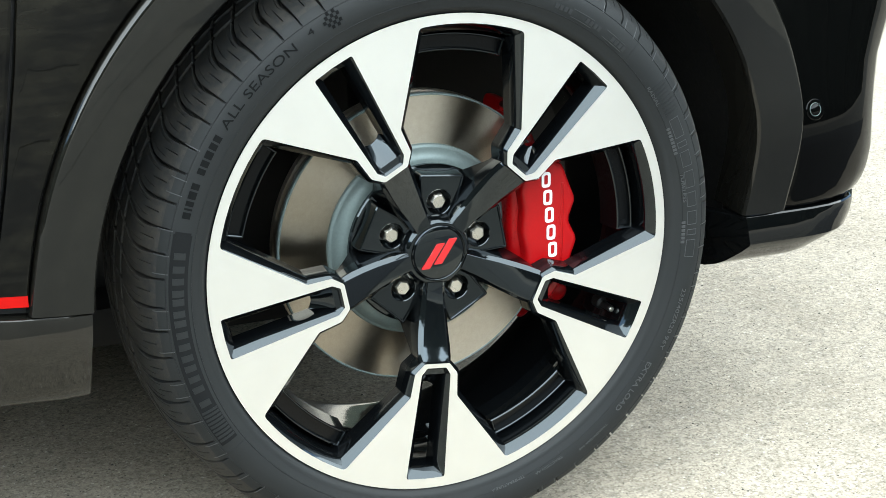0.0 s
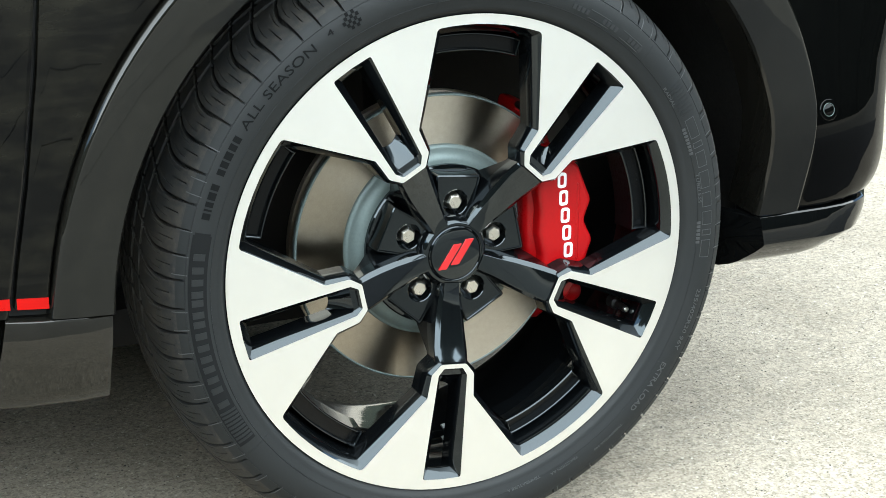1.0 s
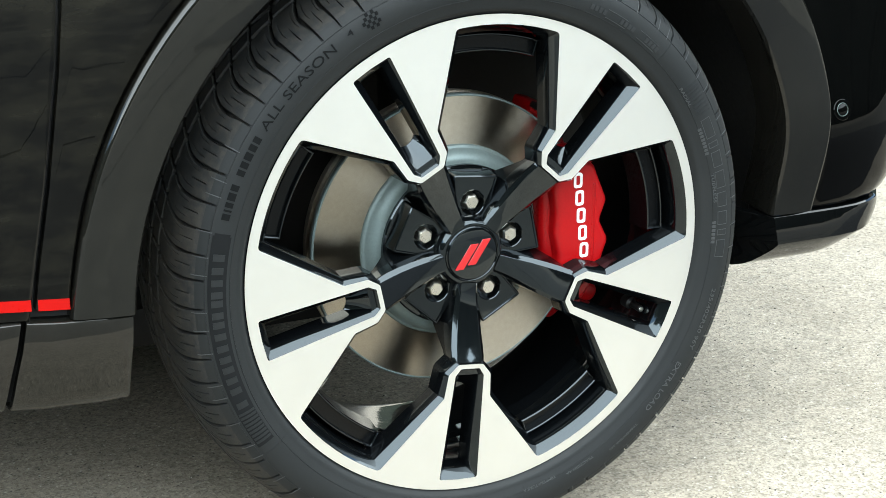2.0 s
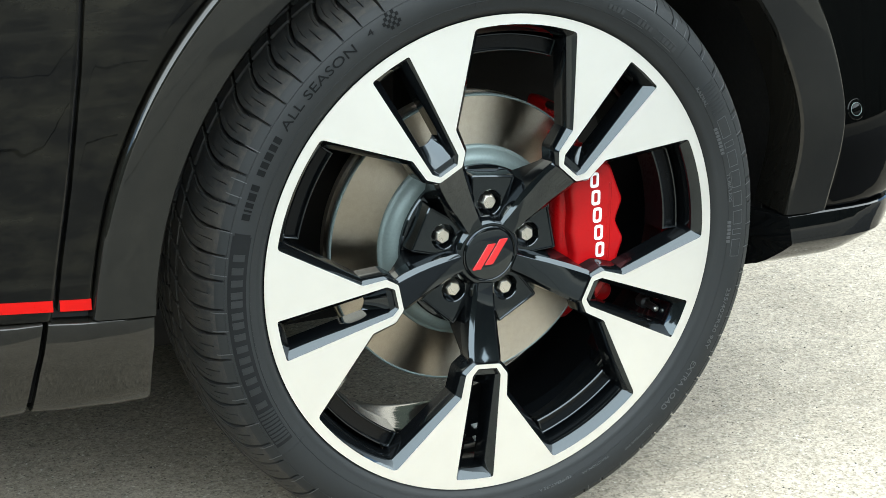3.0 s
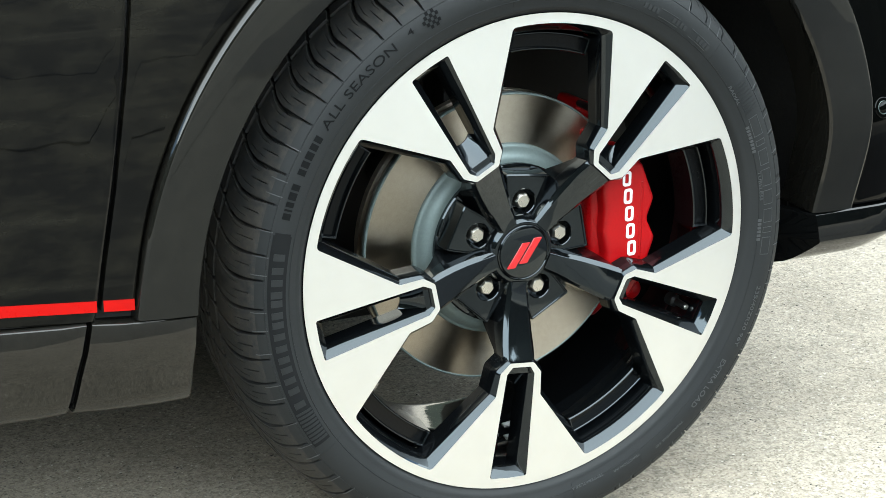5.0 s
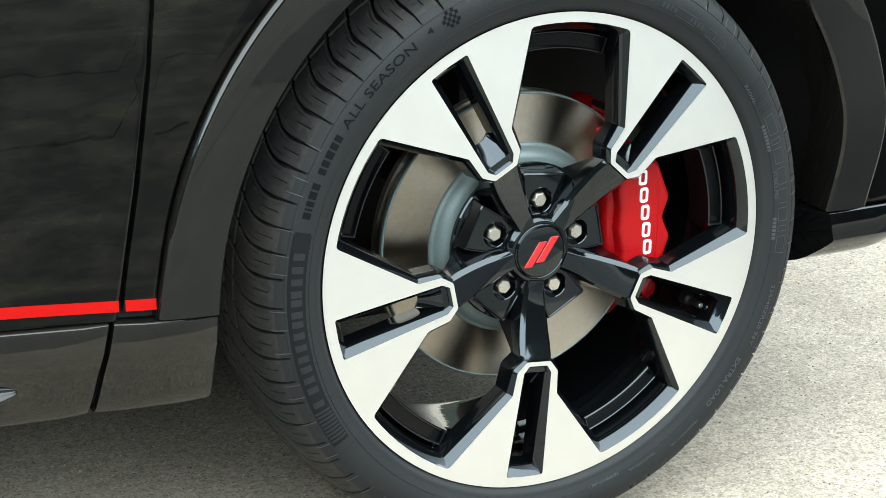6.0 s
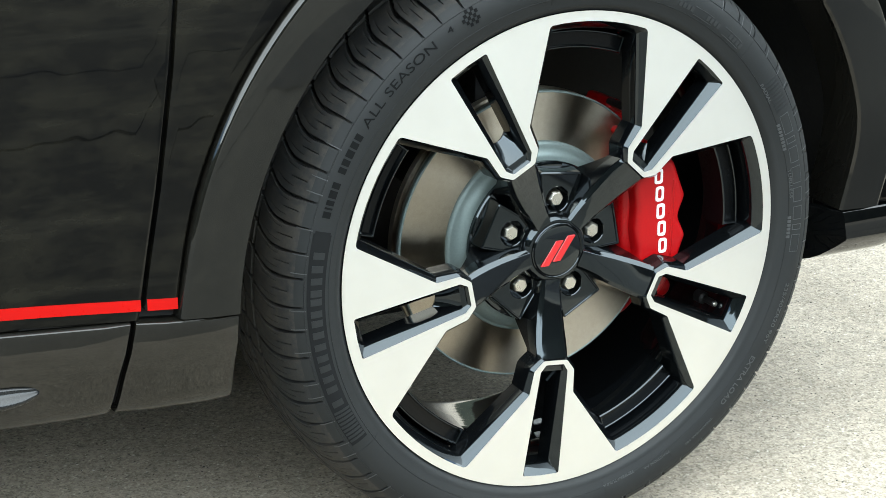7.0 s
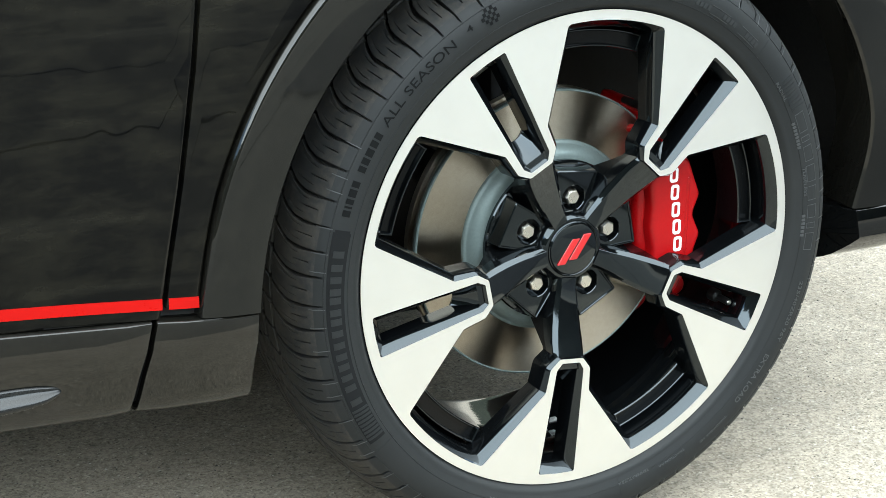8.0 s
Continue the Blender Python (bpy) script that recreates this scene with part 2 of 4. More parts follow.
def revolve(bm, profile, steps=96, a0=0.0, a1=360.0, mat=0):
    """Profile of (radius, y) turned round the y axis."""
    full = abs(a1 - a0) >= 360
    count = steps if full else steps + 1
    cols = []
    for i in range(count):
        a = radians(a0 + (a1 - a0) * i / steps)
        cols.append([bm.verts.new((r * math.cos(a), y, r * math.sin(a))) for r, y in profile])
    for i in range(steps):
        p, q = cols[i], cols[(i + 1) % count]
        for k in range(len(profile) - 1):
            bm.faces.new((p[k], p[k + 1], q[k + 1], q[k])).material_index = mat
    return cols


def box(bm, x0, x1, y0, y1, z0, z1, bevel=0.0):
    vs = [bm.verts.new((x, y, z)) for x in (x0, x1) for y in (y0, y1) for z in (z0, z1)]
    fs = [bm.faces.new([vs[i] for i in f]) for f in ((0, 1, 3, 2), (4, 6, 7, 5), (0, 4, 5, 1), (2, 3, 7, 6), (0, 2, 6, 4), (1, 5, 7, 3))]
    if bevel:
        edges = list({e for f in fs for e in f.edges})
        bmesh.ops.bevel(bm, geom=edges, offset=bevel, segments=2, affect="EDGES", profile=0.5)


def sheet(bm, rows, close=False):
    """Quads between rows of points."""
    grid = [[bm.verts.new(p) for p in r] for r in rows]
    for a, b in zip(grid, grid[1:]):
        n = len(a)
        for i in range(n if close else n - 1):
            j = (i + 1) % n
            bm.faces.new((a[i], a[j], b[j], b[i]))
    return grid


def smooth01(a, b, x):
    t = min(1.0, max(0.0, (x - a) / (b - a)))
    return t * t * (3 - 2 * t)


# ---- ground ----
bm = bmesh.new()
sheet(bm, [[(x, y, 0) for x in (-400, -30, -6, -2, 0, 2, 6, 30, 400)] for y in (-400, -30, -6, -2, 0, 2, 6, 30, 400)])
ground = finish(new("ground", bpy.data.meshes.new("ground")), bm, GROUND)
tagged(ground, "pale gritty concrete paving, darker in the shade under the car", "ground", kind="structure")

# unseen dark strip added beside the car, to darken what the paint mirrors
DARK_STRIP = material("added_dark_strip", (0.05, 0.05, 0.048), 0.85)
worn(DARK_STRIP, (0.095, 0.088, 0.071), (0.19, 0.175, 0.14), 1.0, 0.75, 0.95, 12)
bump(DARK_STRIP, noise_of(DARK_STRIP, 320, 5, 0.7), 0.5, 0.003)
bm = bmesh.new()
rows = []
for k in range(241):
    x = 30 * (abs(k - 120) / 120) ** 2 * (1 if k > 120 else -1) + 0.3
    edge = -0.58 + 0.03 * noise.noise((x * 2.1, 3.0, 0))
    rows.append([(x, edge, -0.001), (x, edge - 0.015, 0.004), (x, -4.0, 0.006), (x, -9.0, 0.006), (x, -9.03, -0.001)])
sheet(bm, rows)
tagged(finish(new("road", bpy.data.meshes.new("road")), bm, DARK_STRIP), "dark grey ground strip added beside the concrete, out of view", "road", kind="structure")

# unseen darker patch added ahead of the car, so flare and bumper mirror dark
DARK_PATCH = material("added_dark_ground", (0.03, 0.03, 0.03), 0.85)
worn(DARK_PATCH, (0.022, 0.022, 0.022), (0.05, 0.048, 0.044), 0.8, 0.75, 0.95, 30)
bump(DARK_PATCH, noise_of(DARK_PATCH, 300, 5, 0.7), 0.5, 0.003)
bm = bmesh.new()
rows = []
for k in range(61):
    x = 0.72 + 2.7 * k / 60
    near, far = -0.30 + 0.02 * noise.noise((x * 5, 1.0, 0)), -2.15 + 0.05 * noise.noise((x * 3, 8.0, 0))
    rows.append([(x, near, 0.003), (x, near - 0.012, 0.010), (x, (near + far) / 2, 0.011), (x, far + 0.012, 0.010), (x, far, 0.003)])
sheet(bm, rows)
tagged(finish(new("dark_patch", bpy.data.meshes.new("dark_patch")), bm, DARK_PATCH), "dark ground patch added ahead of the car, out of view", "road", kind="structure")

# unseen belt added far off all round, darkening what paint and wheel mirror
BELT = material("dark_green_belt", (0.035, 0.05, 0.035), 0.9)
worn(BELT, (0.028, 0.036, 0.027), (0.064, 0.07, 0.048), 1.0, 0.8, 0.95, 3)
bm = bmesh.new()
rows = []
for k in range(241):
    t = 2 * math.pi * k / 240
    crest = 24 + 4 * noise.noise((8 * math.cos(t), 8 * math.sin(t), 0)) + 2.5 * noise.noise((40 * math.cos(t), 40 * math.sin(t), 4))
    rows.append([((70 + s + 2 * noise.noise((30 * math.cos(t), 30 * math.sin(t), z))) * math.cos(t), (70 + s + 2 * noise.noise((30 * math.cos(t), 30 * math.sin(t), z))) * math.sin(t), z) for s, z in ((0, -0.1), (-1.5, crest * 0.3), (-1, crest * 0.6), (1, crest * 0.9), (3, crest))])
sheet(bm, rows)
tagged(finish(new("backdrop", bpy.data.meshes.new("backdrop")), bm, BELT), "distant dark green belt added out of view", "trees", kind="structure")

# tar-sealed cracks that wander along the paving beside the car
for n, (x0, x1, y0, wander, width) in enumerate(((-3.5, 3.0, -2.75, 0.30, 0.016), (-3.0, 2.2, -4.1, 0.5, 0.022), (-1.6, 1.9, -1.95, 0.22, 0.006))):
    bm = bmesh.new()
    rows = []
    for k in range(160):
        x = x0 + (x1 - x0) * k / 159
        y = y0 + wander * noise.noise((x * 0.8, n * 7.0, 0)) + 0.3 * wander * noise.noise((x * 4, n * 7.0, 3)) + 0.06 * wander * noise.noise((x * 22, n * 7.0, 5))
        w = width * (0.6 + 0.8 * abs(noise.noise((x * 9, n, 9))))
        rows.append([(x, y - w, 0.005), (x, y - w * 0.5, 0.009), (x, y + w * 0.5, 0.009), (x, y + w, 0.005)])
    sheet(bm, rows)
    tagged(finish(new("sealed_crack", bpy.data.meshes.new("sealed_crack")), bm, TRIM), "dark tar-sealed crack in the concrete", "crack", kind="structure")

# ---- car ----
HUB = 0.343                      # height of the wheel's centre
WHEELBASE = 2.636
car = tagged(new("car"), "glossy black sport utility car with red side stripe, parked on concrete", "car")

# ---- wheel: five forked spokes, turned face on gloss black ----
PHASE = -6.62
SLOTS = [126 + PHASE + 72 * k for k in range(5)]
PADS = [90 + PHASE + 72 * k for k in range(5)]
WHEEL_AT = pose(0, 0, HUB)


def fork_outline():
    """Right and left edge of one fork, from the rim ring in to the tip and out again (u outwards, v sideways)."""
    r, a = 0.2606, 0.392
    one = [(r * math.cos(a), -r * math.sin(a), 0.006), (0.160, -0.0285, 0.006), (0.1325, -0.0258, 0.006), (0.1206, -0.0150, 0.005)]
    return one + [(u, -v, q) for u, v, q in reversed(one)]


def star_loop():
    corners = []
    for k in range(5):
        ang = SLOTS[k]
        c, s = math.cos(radians(ang)), math.sin(radians(ang))
        for u, v, q in fork_outline():
            corners.append((u * c - v * s, u * s + v * c, q))
        half = math.degrees(0.392)
        for j in range(1, 8):
            a = radians(ang + half + (72 - 2 * half) * j / 8)
            corners.append((0.2606 * math.cos(a), 0.2606 * math.sin(a), 0.0))
    return fillet(corners)


def slot_loop(ang):
    w = [(0.2590, -0.0236, 0.003), (0.2600, 0.0, 0), (0.2590, 0.0236, 0.003), (0.1340, 0.0175, 0.004), (0.1256, 0.0115, 0.003), (0.1256, -0.0115, 0.003), (0.1340, -0.0175, 0.004)]
    return turned(fillet(w), ang)


def circle(r, n, x=0.0, y=0.0):
    return [Vector((x + r * math.cos(2 * math.pi * i / n), y + r * math.sin(2 * math.pi * i / n))) for i in range(n)]


star, slots = star_loop(), [slot_loop(a) for a in SLOTS]

def flank(bm, loop, layers, mat_from=99):
    """Wall that runs inwards from an opening's edge. layers: functions of the edge point's distance from the hub that give (set-in, y)."""
    loop = loop if area(loop) < 0 else loop[::-1]
    n = len(loop)
    rows = []
    for at in layers:
        row = []
        for i, p in enumerate(loop):
            e0, e1 = (p - loop[i - 1]).normalized(), (loop[(i + 1) % n] - p).normalized()
            m = Vector((e0.y, -e0.x)) + Vector((e1.y, -e1.x))
            m = m / max(0.5, m.length_squared / 2)
            d, y = at(p.length)
            q = p + m * d
            row.append((q.x, y, q.y))
        rows.append(row)
    grid = [[bm.verts.new(p) for p in r] for r in rows]
    for k, (a, b) in enumerate(zip(grid, grid[1:])):
        for i in range(n):
            j = (i + 1) % n
            bm.faces.new((a[i], a[j], b[j], b[i])).material_index = 1 if k >= mat_from else 0


def blend(r, stops):
    """Straight-line value at r between (r, value) stops."""
    for (r0, v0), (r1, v1) in zip(stops, stops[1:]):
        if r <= r1:
            return v0 + (v1 - v0) * max(0.0, (r - r0) / (r1 - r0))
    return stops[-1][1]


# set-in and depth of the slanted edge: slim along the spokes, broad at the ring
EDGE_IN = [(0.1208, 0.0006), (0.1222, 0.0034), (0.1300, 0.0042), (0.145, 0.0050), (0.238, 0.0088), (0.27, 0.0092)]
EDGE_DEEP = [(0.1208, 0.0026), (0.1222, 0.0044), (0.1300, 0.0052), (0.145, 0.0062), (0.238, 0.0100), (0.27, 0.0106)]
SLOT_IN = [(0.125, 0.0030), (0.140, 0.0064), (0.255, 0.0098)]
SLOT_DEEP = [(0.125, 0.0034), (0.140, 0.0078), (0.255, 0.0114)]

# black casting: walls of the forks, inner spokes, hub, barrel
bm = bmesh.new()
flank(bm, star, [lambda r: (0.0, 0.0004), lambda r: (blend(r, EDGE_IN) - 0.0007, blend(r, EDGE_DEEP) - 0.0009), lambda r: (blend(r, EDGE_IN), blend(r, EDGE_DEEP) + 0.0006), lambda r: (blend(r, EDGE_IN) + 0.0004, blend(r, EDGE_DEEP) + 0.010), lambda r: (blend(r, EDGE_IN) + blend(r, [(0.121, 0.0016), (0.15, 0.0014), (0.19, 0.0012)]), blend(r, [(0.121, 0.030), (0.19, 0.030), (0.23, 0.036)]))], 3)
wheel = part("wheel", bm, [WHEEL_BLACK, WHEEL_INNER], car, "five-spoke alloy wheel, gloss black with turned silver face", WHEEL_AT)
for loop in slots:
    bm = bmesh.new()
    flank(bm, loop, [lambda r: (0.0, 0.0004), lambda r: (blend(r, SLOT_IN) - 0.0007, blend(r, SLOT_DEEP) - 0.0009), lambda r: (blend(r, SLOT_IN), blend(r, SLOT_DEEP) + 0.0006), lambda r: (blend(r, SLOT_IN) + 0.0003, 0.019), lambda r: (blend(r, SLOT_IN) + 0.0010, 0.031)])
    part("slot_wall", bm, WHEEL_BLACK, wheel)

# inner spokes: a flat top that dips from the fork's tip to the hub, slim bright edges, steep flanks
for ang in SLOTS:
    c, s = math.cos(radians(ang)), math.sin(radians(ang))
    bm = bmesh.new()
    stations = [(0.1345, 0.0205, 0.0052, 0.0036), (0.1300, 0.0192, 0.0046, 0.0036), (0.1250, 0.0172, 0.0040, 0.0034), (0.1206, 0.0156, 0.0030, 0.0036), (0.1150, 0.0153, 0.0053, 0.0044), (0.105, 0.0146, 0.0096, 0.0050), (0.090, 0.0134, 0.0153, 0.0049), (0.072, 0.0119, 0.0204, 0.0046), (0.055, 0.0099, 0.0244, 0.0040), (0.043, 0.0090, 0.0262, 0.0036), (0.034, 0.0084, 0.0268, 0.0032)]
    rows = []
    for u, w, y, e in stations:
        deep = 0.031 + 0.032 * smooth01(0.120, 0.078, u)
        out = smooth01(0.1206, 0.088, u)
        sec = [(-w - e - 0.0065 * out, deep), (-w - e - 0.0028 * out, min(y + 0.020, deep - 0.006)), (-w - e - 0.0004, y + 0.0056), (-w - e, y + 0.0042), (-w - e * 0.7, y + 0.0029), (-w - e * 0.35, y + 0.0014), (-w - 0.0004, y + 0.0002), (-w, y), (-w * 0.5, y - 0.0003)]
        sec += [(-v, yy) for v, yy in reversed(sec)]
        rows.append([(u * c - v * s, yy, u * s + v * c) for v, yy in sec])
    sheet(bm, rows)
    for k, f in enumerate(bm.faces):
        f.material_index = 1 if k % 17 in (0, 16) else 0
    part("spoke", bm, [WHEEL_BLACK, WHEEL_INNER], wheel, angle=17)
    # hollow ramp from the tip down into the slot
    bm = bmesh.new()
    rows = []
    for k in range(9):
        f = k / 8
        u = 0.1262 + 0.0265 * f
        y = 0.0040 + 0.0260 * f ** 0.85
        w = 0.0122 + 0.0062 * smooth01(0.0, 0.35, f)
        rows.append([(u * c - v * s + 0.0130 * (v / w) ** 2 * f * c, y - 0.0028 * (v / w) ** 2 * (1 - 0.5 * f), u * s + v * c + 0.0130 * (v / w) ** 2 * f * s) for v in [w * (q / 6) for q in range(-6, 7)]])
    rows.append([(x - 0.002 * c, y + 0.005, z - 0.002 * s) for x, y, z in rows[-1]])
    sheet(bm, rows)
    bm.faces.ensure_lookup_table()
    for f in bm.faces[-12:]:
        f.material_index = 1
    part("slot_ramp", bm, [WHEEL_BLACK, WHEEL_INNER], wheel, angle=50)
def strip(bm, loop, ang, layers):
    """Moulded strip round an outline: (growth, y) from one side over the crest to the other."""
    loop = loop if area(loop) > 0 else loop[::-1]
    sheet(bm, [[(p.x, y, p.y) for p in turned(offset(loop, grow), ang)] for grow, y in layers], True)


for ang in PADS:
    pad = fillet([(0.0862, -0.0272, 0.003), (0.0862, 0.0272, 0.003), (0.040, 0.0200, 0.002), (0.028, 0.012, 0), (0.028, -0.012, 0), (0.040, -0.0200, 0.002)])
    inner = offset(pad, 0.0024 if area(pad) < 0 else -0.0024)
    bm = bmesh.new()
    strip(bm, pad, ang, [(0.0030, 0.078), (0.0004, 0.0420), (0.0, 0.0390), (-0.0013, 0.0378), (-0.0022, 0.0378), (-0.0028, 0.0386), (-0.0030, 0.0420)])
    part("pad_rim", bm, WHEEL_BLACK, wheel)
    bm = bmesh.new()
    rows = [[], [], [], []]
    for k in range(96):
        way = Vector((math.cos(2 * math.pi * k / 96), math.sin(2 * math.pi * k / 96)))
        far = 0.06
        for p, q in zip(inner, inner[1:] + inner[:1]):
            e, o = q - p, p - Vector((0.055, 0))
            det = way.x * -e.y + e.x * way.y
            if abs(det) > 1e-9:
                t, f = (o.x * -e.y + e.x * o.y) / det, (way.x * o.y - way.y * o.x) / det
                if t > 0 and -0.001 <= f <= 1.001:
                    far = min(far, t)
        for row, d, y in zip(rows, (far + 0.0006, 0.0150, 0.0142, 0.0136), (0.0396, 0.0396, 0.0404, 0.062)):
            p = turned([Vector((0.055, 0)) + way * d], ang)[0]
            row.append((p.x, y, p.y))
    sheet(bm, rows, True)
    part("nut_pad", bm, WHEEL_BLACK, wheel)
    bm = bmesh.new()
    prism(bm, turned(circle(0.0165, 24, 0.055, 0), ang), [], [(0.0, 0.058), (0.0, 0.074)])
    part("nut_seat", bm, WHEEL_INNER, wheel)
bm = bmesh.new()
revolve(bm, [(0.0315, 0.035), (0.0317, 0.0290), (0.0324, 0.0276), (0.0348, 0.0276), (0.0358, 0.0282), (0.0412, 0.0368), (0.0420, 0.0390), (0.0440, 0.056), (0.086, 0.0590), (0.0915, 0.0600), (0.0930, 0.0615), (0.0930, 0.066)], 64)
part("hub_boss", bm, WHEEL_BLACK, wheel)
bm = bmesh.new()
# rim barrel with its drop and rear flange, open at the back
revolve(bm, [(0.2712, 0.0012), (0.2728, 0.0030), (0.2726, 0.007), (0.268, 0.011), (0.256, 0.020), (0.2535, 0.040), (0.2475, 0.0505), (0.2420, 0.0620), (0.2398, 0.0690), (0.2384, 0.0750), (0.2377, 0.0820), (0.2378, 0.090), (0.2398, 0.120), (0.2434, 0.160), (0.2476, 0.190), (0.2495, 0.2015), (0.2505, 0.2050), (0.2515, 0.2062), (0.258, 0.206), (0.268, 0.204)], 160)
part("rim_barrel", bm, WHEEL_BARREL, wheel, angle=50)

bm = bmesh.new()
prism(bm, circle(0.2715, 160), [star] + slots, [(0.0, 0.0), (0.0, 0.0008)])
part("turned_face", bm, FACE, wheel, "bright machined silver spoke face", angle=20)

# framed pocket on the ring's flank, one in each opening
def arc_loop(r0, r1, half_a, ang, n=14):
    arc = [(r1, a) for a in np.linspace(-half_a, half_a, n)] + [(r0, a) for a in np.linspace(half_a, -half_a, n)]
    return turned([Vector((r * math.cos(radians(a)), r * math.sin(radians(a)))) for r, a in arc], ang)


for ang in PADS:
    bm = bmesh.new()
    strip(bm, arc_loop(0.2262, 0.2462, 12.6, 0), ang, [(0.0024, 0.066), (0.0004, 0.0345), (0.0, 0.0304), (-0.0010, 0.0292), (-0.0020, 0.0292), (-0.0028, 0.0300), (-0.0030, 0.0350)])
    part("pocket_rim", bm, WHEEL_BLACK, wheel)
    bm = bmesh.new()
    prism(bm, arc_loop(0.2290, 0.2434, 11.9, ang), [], [(0.0006, 0.0340), (0.0006, 0.036)])
    part("pocket_floor", bm, WHEEL_INNER, wheel)

# centre cap
bm = bmesh.new()
revolve(bm, [(0.0, 0.0240), (0.012, 0.0242), (0.024, 0.0250), (0.0290, 0.0260), (0.0305, 0.0280), (0.0305, 0.039)], 64)
part("centre_cap", bm, WHEEL_BLACK, wheel, "round gloss black centre cap")
bm = bmesh.new()
for dx, dz in ((-0.0082, -0.0022), (0.0082, 0.0022)):
    bar = fillet([(dx - 0.0165, dz - 0.0155, 0.001), (dx - 0.005, dz - 0.0155, 0.001), (dx + 0.0160, dz + 0.0155, 0.001), (dx + 0.0045, dz + 0.0155, 0.001)], 3)
    prism(bm, [p * 0.9 for p in bar], [], [(-0.0004, 0.0233), (0.0, 0.0239), (0.0, 0.0275)])
part("cap_emblem", bm, EMBLEM, wheel, "two slanting red bars")
bm = bmesh.new()
revolve(bm, [(0.0300, 0.0268), (0.0308, 0.0259), (0.0316, 0.0268), (0.0318, 0.030)], 64)
part("cap_ring", bm, WHEEL_BLACK, wheel)

# wheel nuts: hexagon with chamfered crown on a round seat
for k, ang in enumerate(PADS):
    bm = bmesh.new()
    rows = []
    for rad, y, hexed in ((0.0072, 0.0404, 0.6), (0.0080, 0.0410, 0.8), (0.0096, 0.0432, 1), (0.0098, 0.062, 1)):
        row = []
        for i in range(36):
            a = 2 * math.pi * i / 36
            f = math.cos(math.pi / 6) / math.cos((a % (math.pi / 3)) - math.pi / 6)
            row.append((rad * (1 + hexed * (f - 1) * 1.0) * math.cos(a + 0.4 * k), y, rad * (1 + hexed * (f - 1)) * math.sin(a + 0.4 * k)))
        rows.append(row)
    g = sheet(bm, rows, True)
    bm.faces.new(g[0])
    a = radians(ang)
    part("lug_nut", bm, NUT, wheel, "bright nickel hexagonal wheel nut", pose(0.055 * math.cos(a), 0, 0.055 * math.sin(a)), angle=25)

# stick-on balance weights inside the barrel
for wa, wy, long in ((-86.2, 0.088, 0.0065), (-89.2, 0.065, 0.004)):
    bm = bmesh.new()
    box(bm, -long, long, 0.0, 0.008, -0.0018, 0.0018, 0.0006)
    rad = 0.2375 if wy > 0.08 else 0.2410 if wy > 0.06 else 0.2460
    part("balance_weight", bm, ZINC, wheel, "small grey balance weight", pose(rad * math.cos(radians(wa)), wy - 0.005, rad * math.sin(radians(wa)), 0, -(wa + 90), 0))

# valve, seen through a slot
bm = bmesh.new()
revolve(bm, [(0.0, 0.030), (0.0035, 0.030), (0.0042, 0.031), (0.0042, 0.05), (0.0075, 0.052), (0.0085, 0.064)], 20)
va = radians(-24.9)
part("tyre_valve", bm, [TRIM], wheel, "black rubber tyre valve", pose(0.2450 * math.cos(va), 0, 0.2450 * math.sin(va)))
bm = bmesh.new()
revolve(bm, [(0.0, 0.0285), (0.0022, 0.0288), (0.0030, 0.0298), (0.0030, 0.034)], 20)
part("valve_core", bm, NUT, wheel, "bright valve core", pose(0.2450 * math.cos(va), 0, 0.2450 * math.sin(va)))

# ---- tyre ----
MIDY = 0.1015
SIDE = [(0.2665, 0.010), (0.2705, 0.0035), (0.2738, 0.0010), (0.2762, -0.0034), (0.2790, -0.0050), (0.2816, -0.0056), (0.2832, -0.0060), (0.288, -0.0082), (0.294, -0.0099), (0.300, -0.0106), (0.306, -0.0104), (0.312, -0.0092), (0.3170, -0.0072), (0.3215, -0.0042)]
SHOULDER = [(0.3255, -0.0018), (0.3295, 0.0038), (0.3330, 0.0098), (0.3362, 0.0165), (0.3392, 0.0245), (0.3416, 0.0330), (0.3434, 0.0420)]
CROWN = [(0.3439, 0.0450), (0.3448, 0.0540), (0.3454, 0.0590), (0.3455, 0.0596), (0.3460, 0.0642), (0.3461, 0.0648), (0.3468, 0.0710), (0.3476, 0.0800), (0.3477, 0.0806), (0.3479, 0.0868), (0.3480, 0.0874), (0.3482, 0.0950), (0.3483, MIDY)]
SUNK = {0.0596, 0.0642, 0.0806, 0.0868}
half = SIDE + SHOULDER + CROWN
profile = half + [(r, 2 * MIDY - y) for r, y in reversed(half[:-1])]
SUNK |= {round(2 * MIDY - y, 4) for y in SUNK}
PITCHES = 72
CUT = [(0.0, 1), (0.135, 1), (0.15, 0), (0.235, 0), (0.245, 0.3), (0.262, 0.3), (0.272, 0), (0.40, 0), (0.490, 0), (0.502, 0.45), (0.526, 0.45), (0.538, 0), (0.65, 0), (0.755, 0), (0.765, 0.3), (0.782, 0.3), (0.792, 0), (0.90, 0), (0.985, 0)]


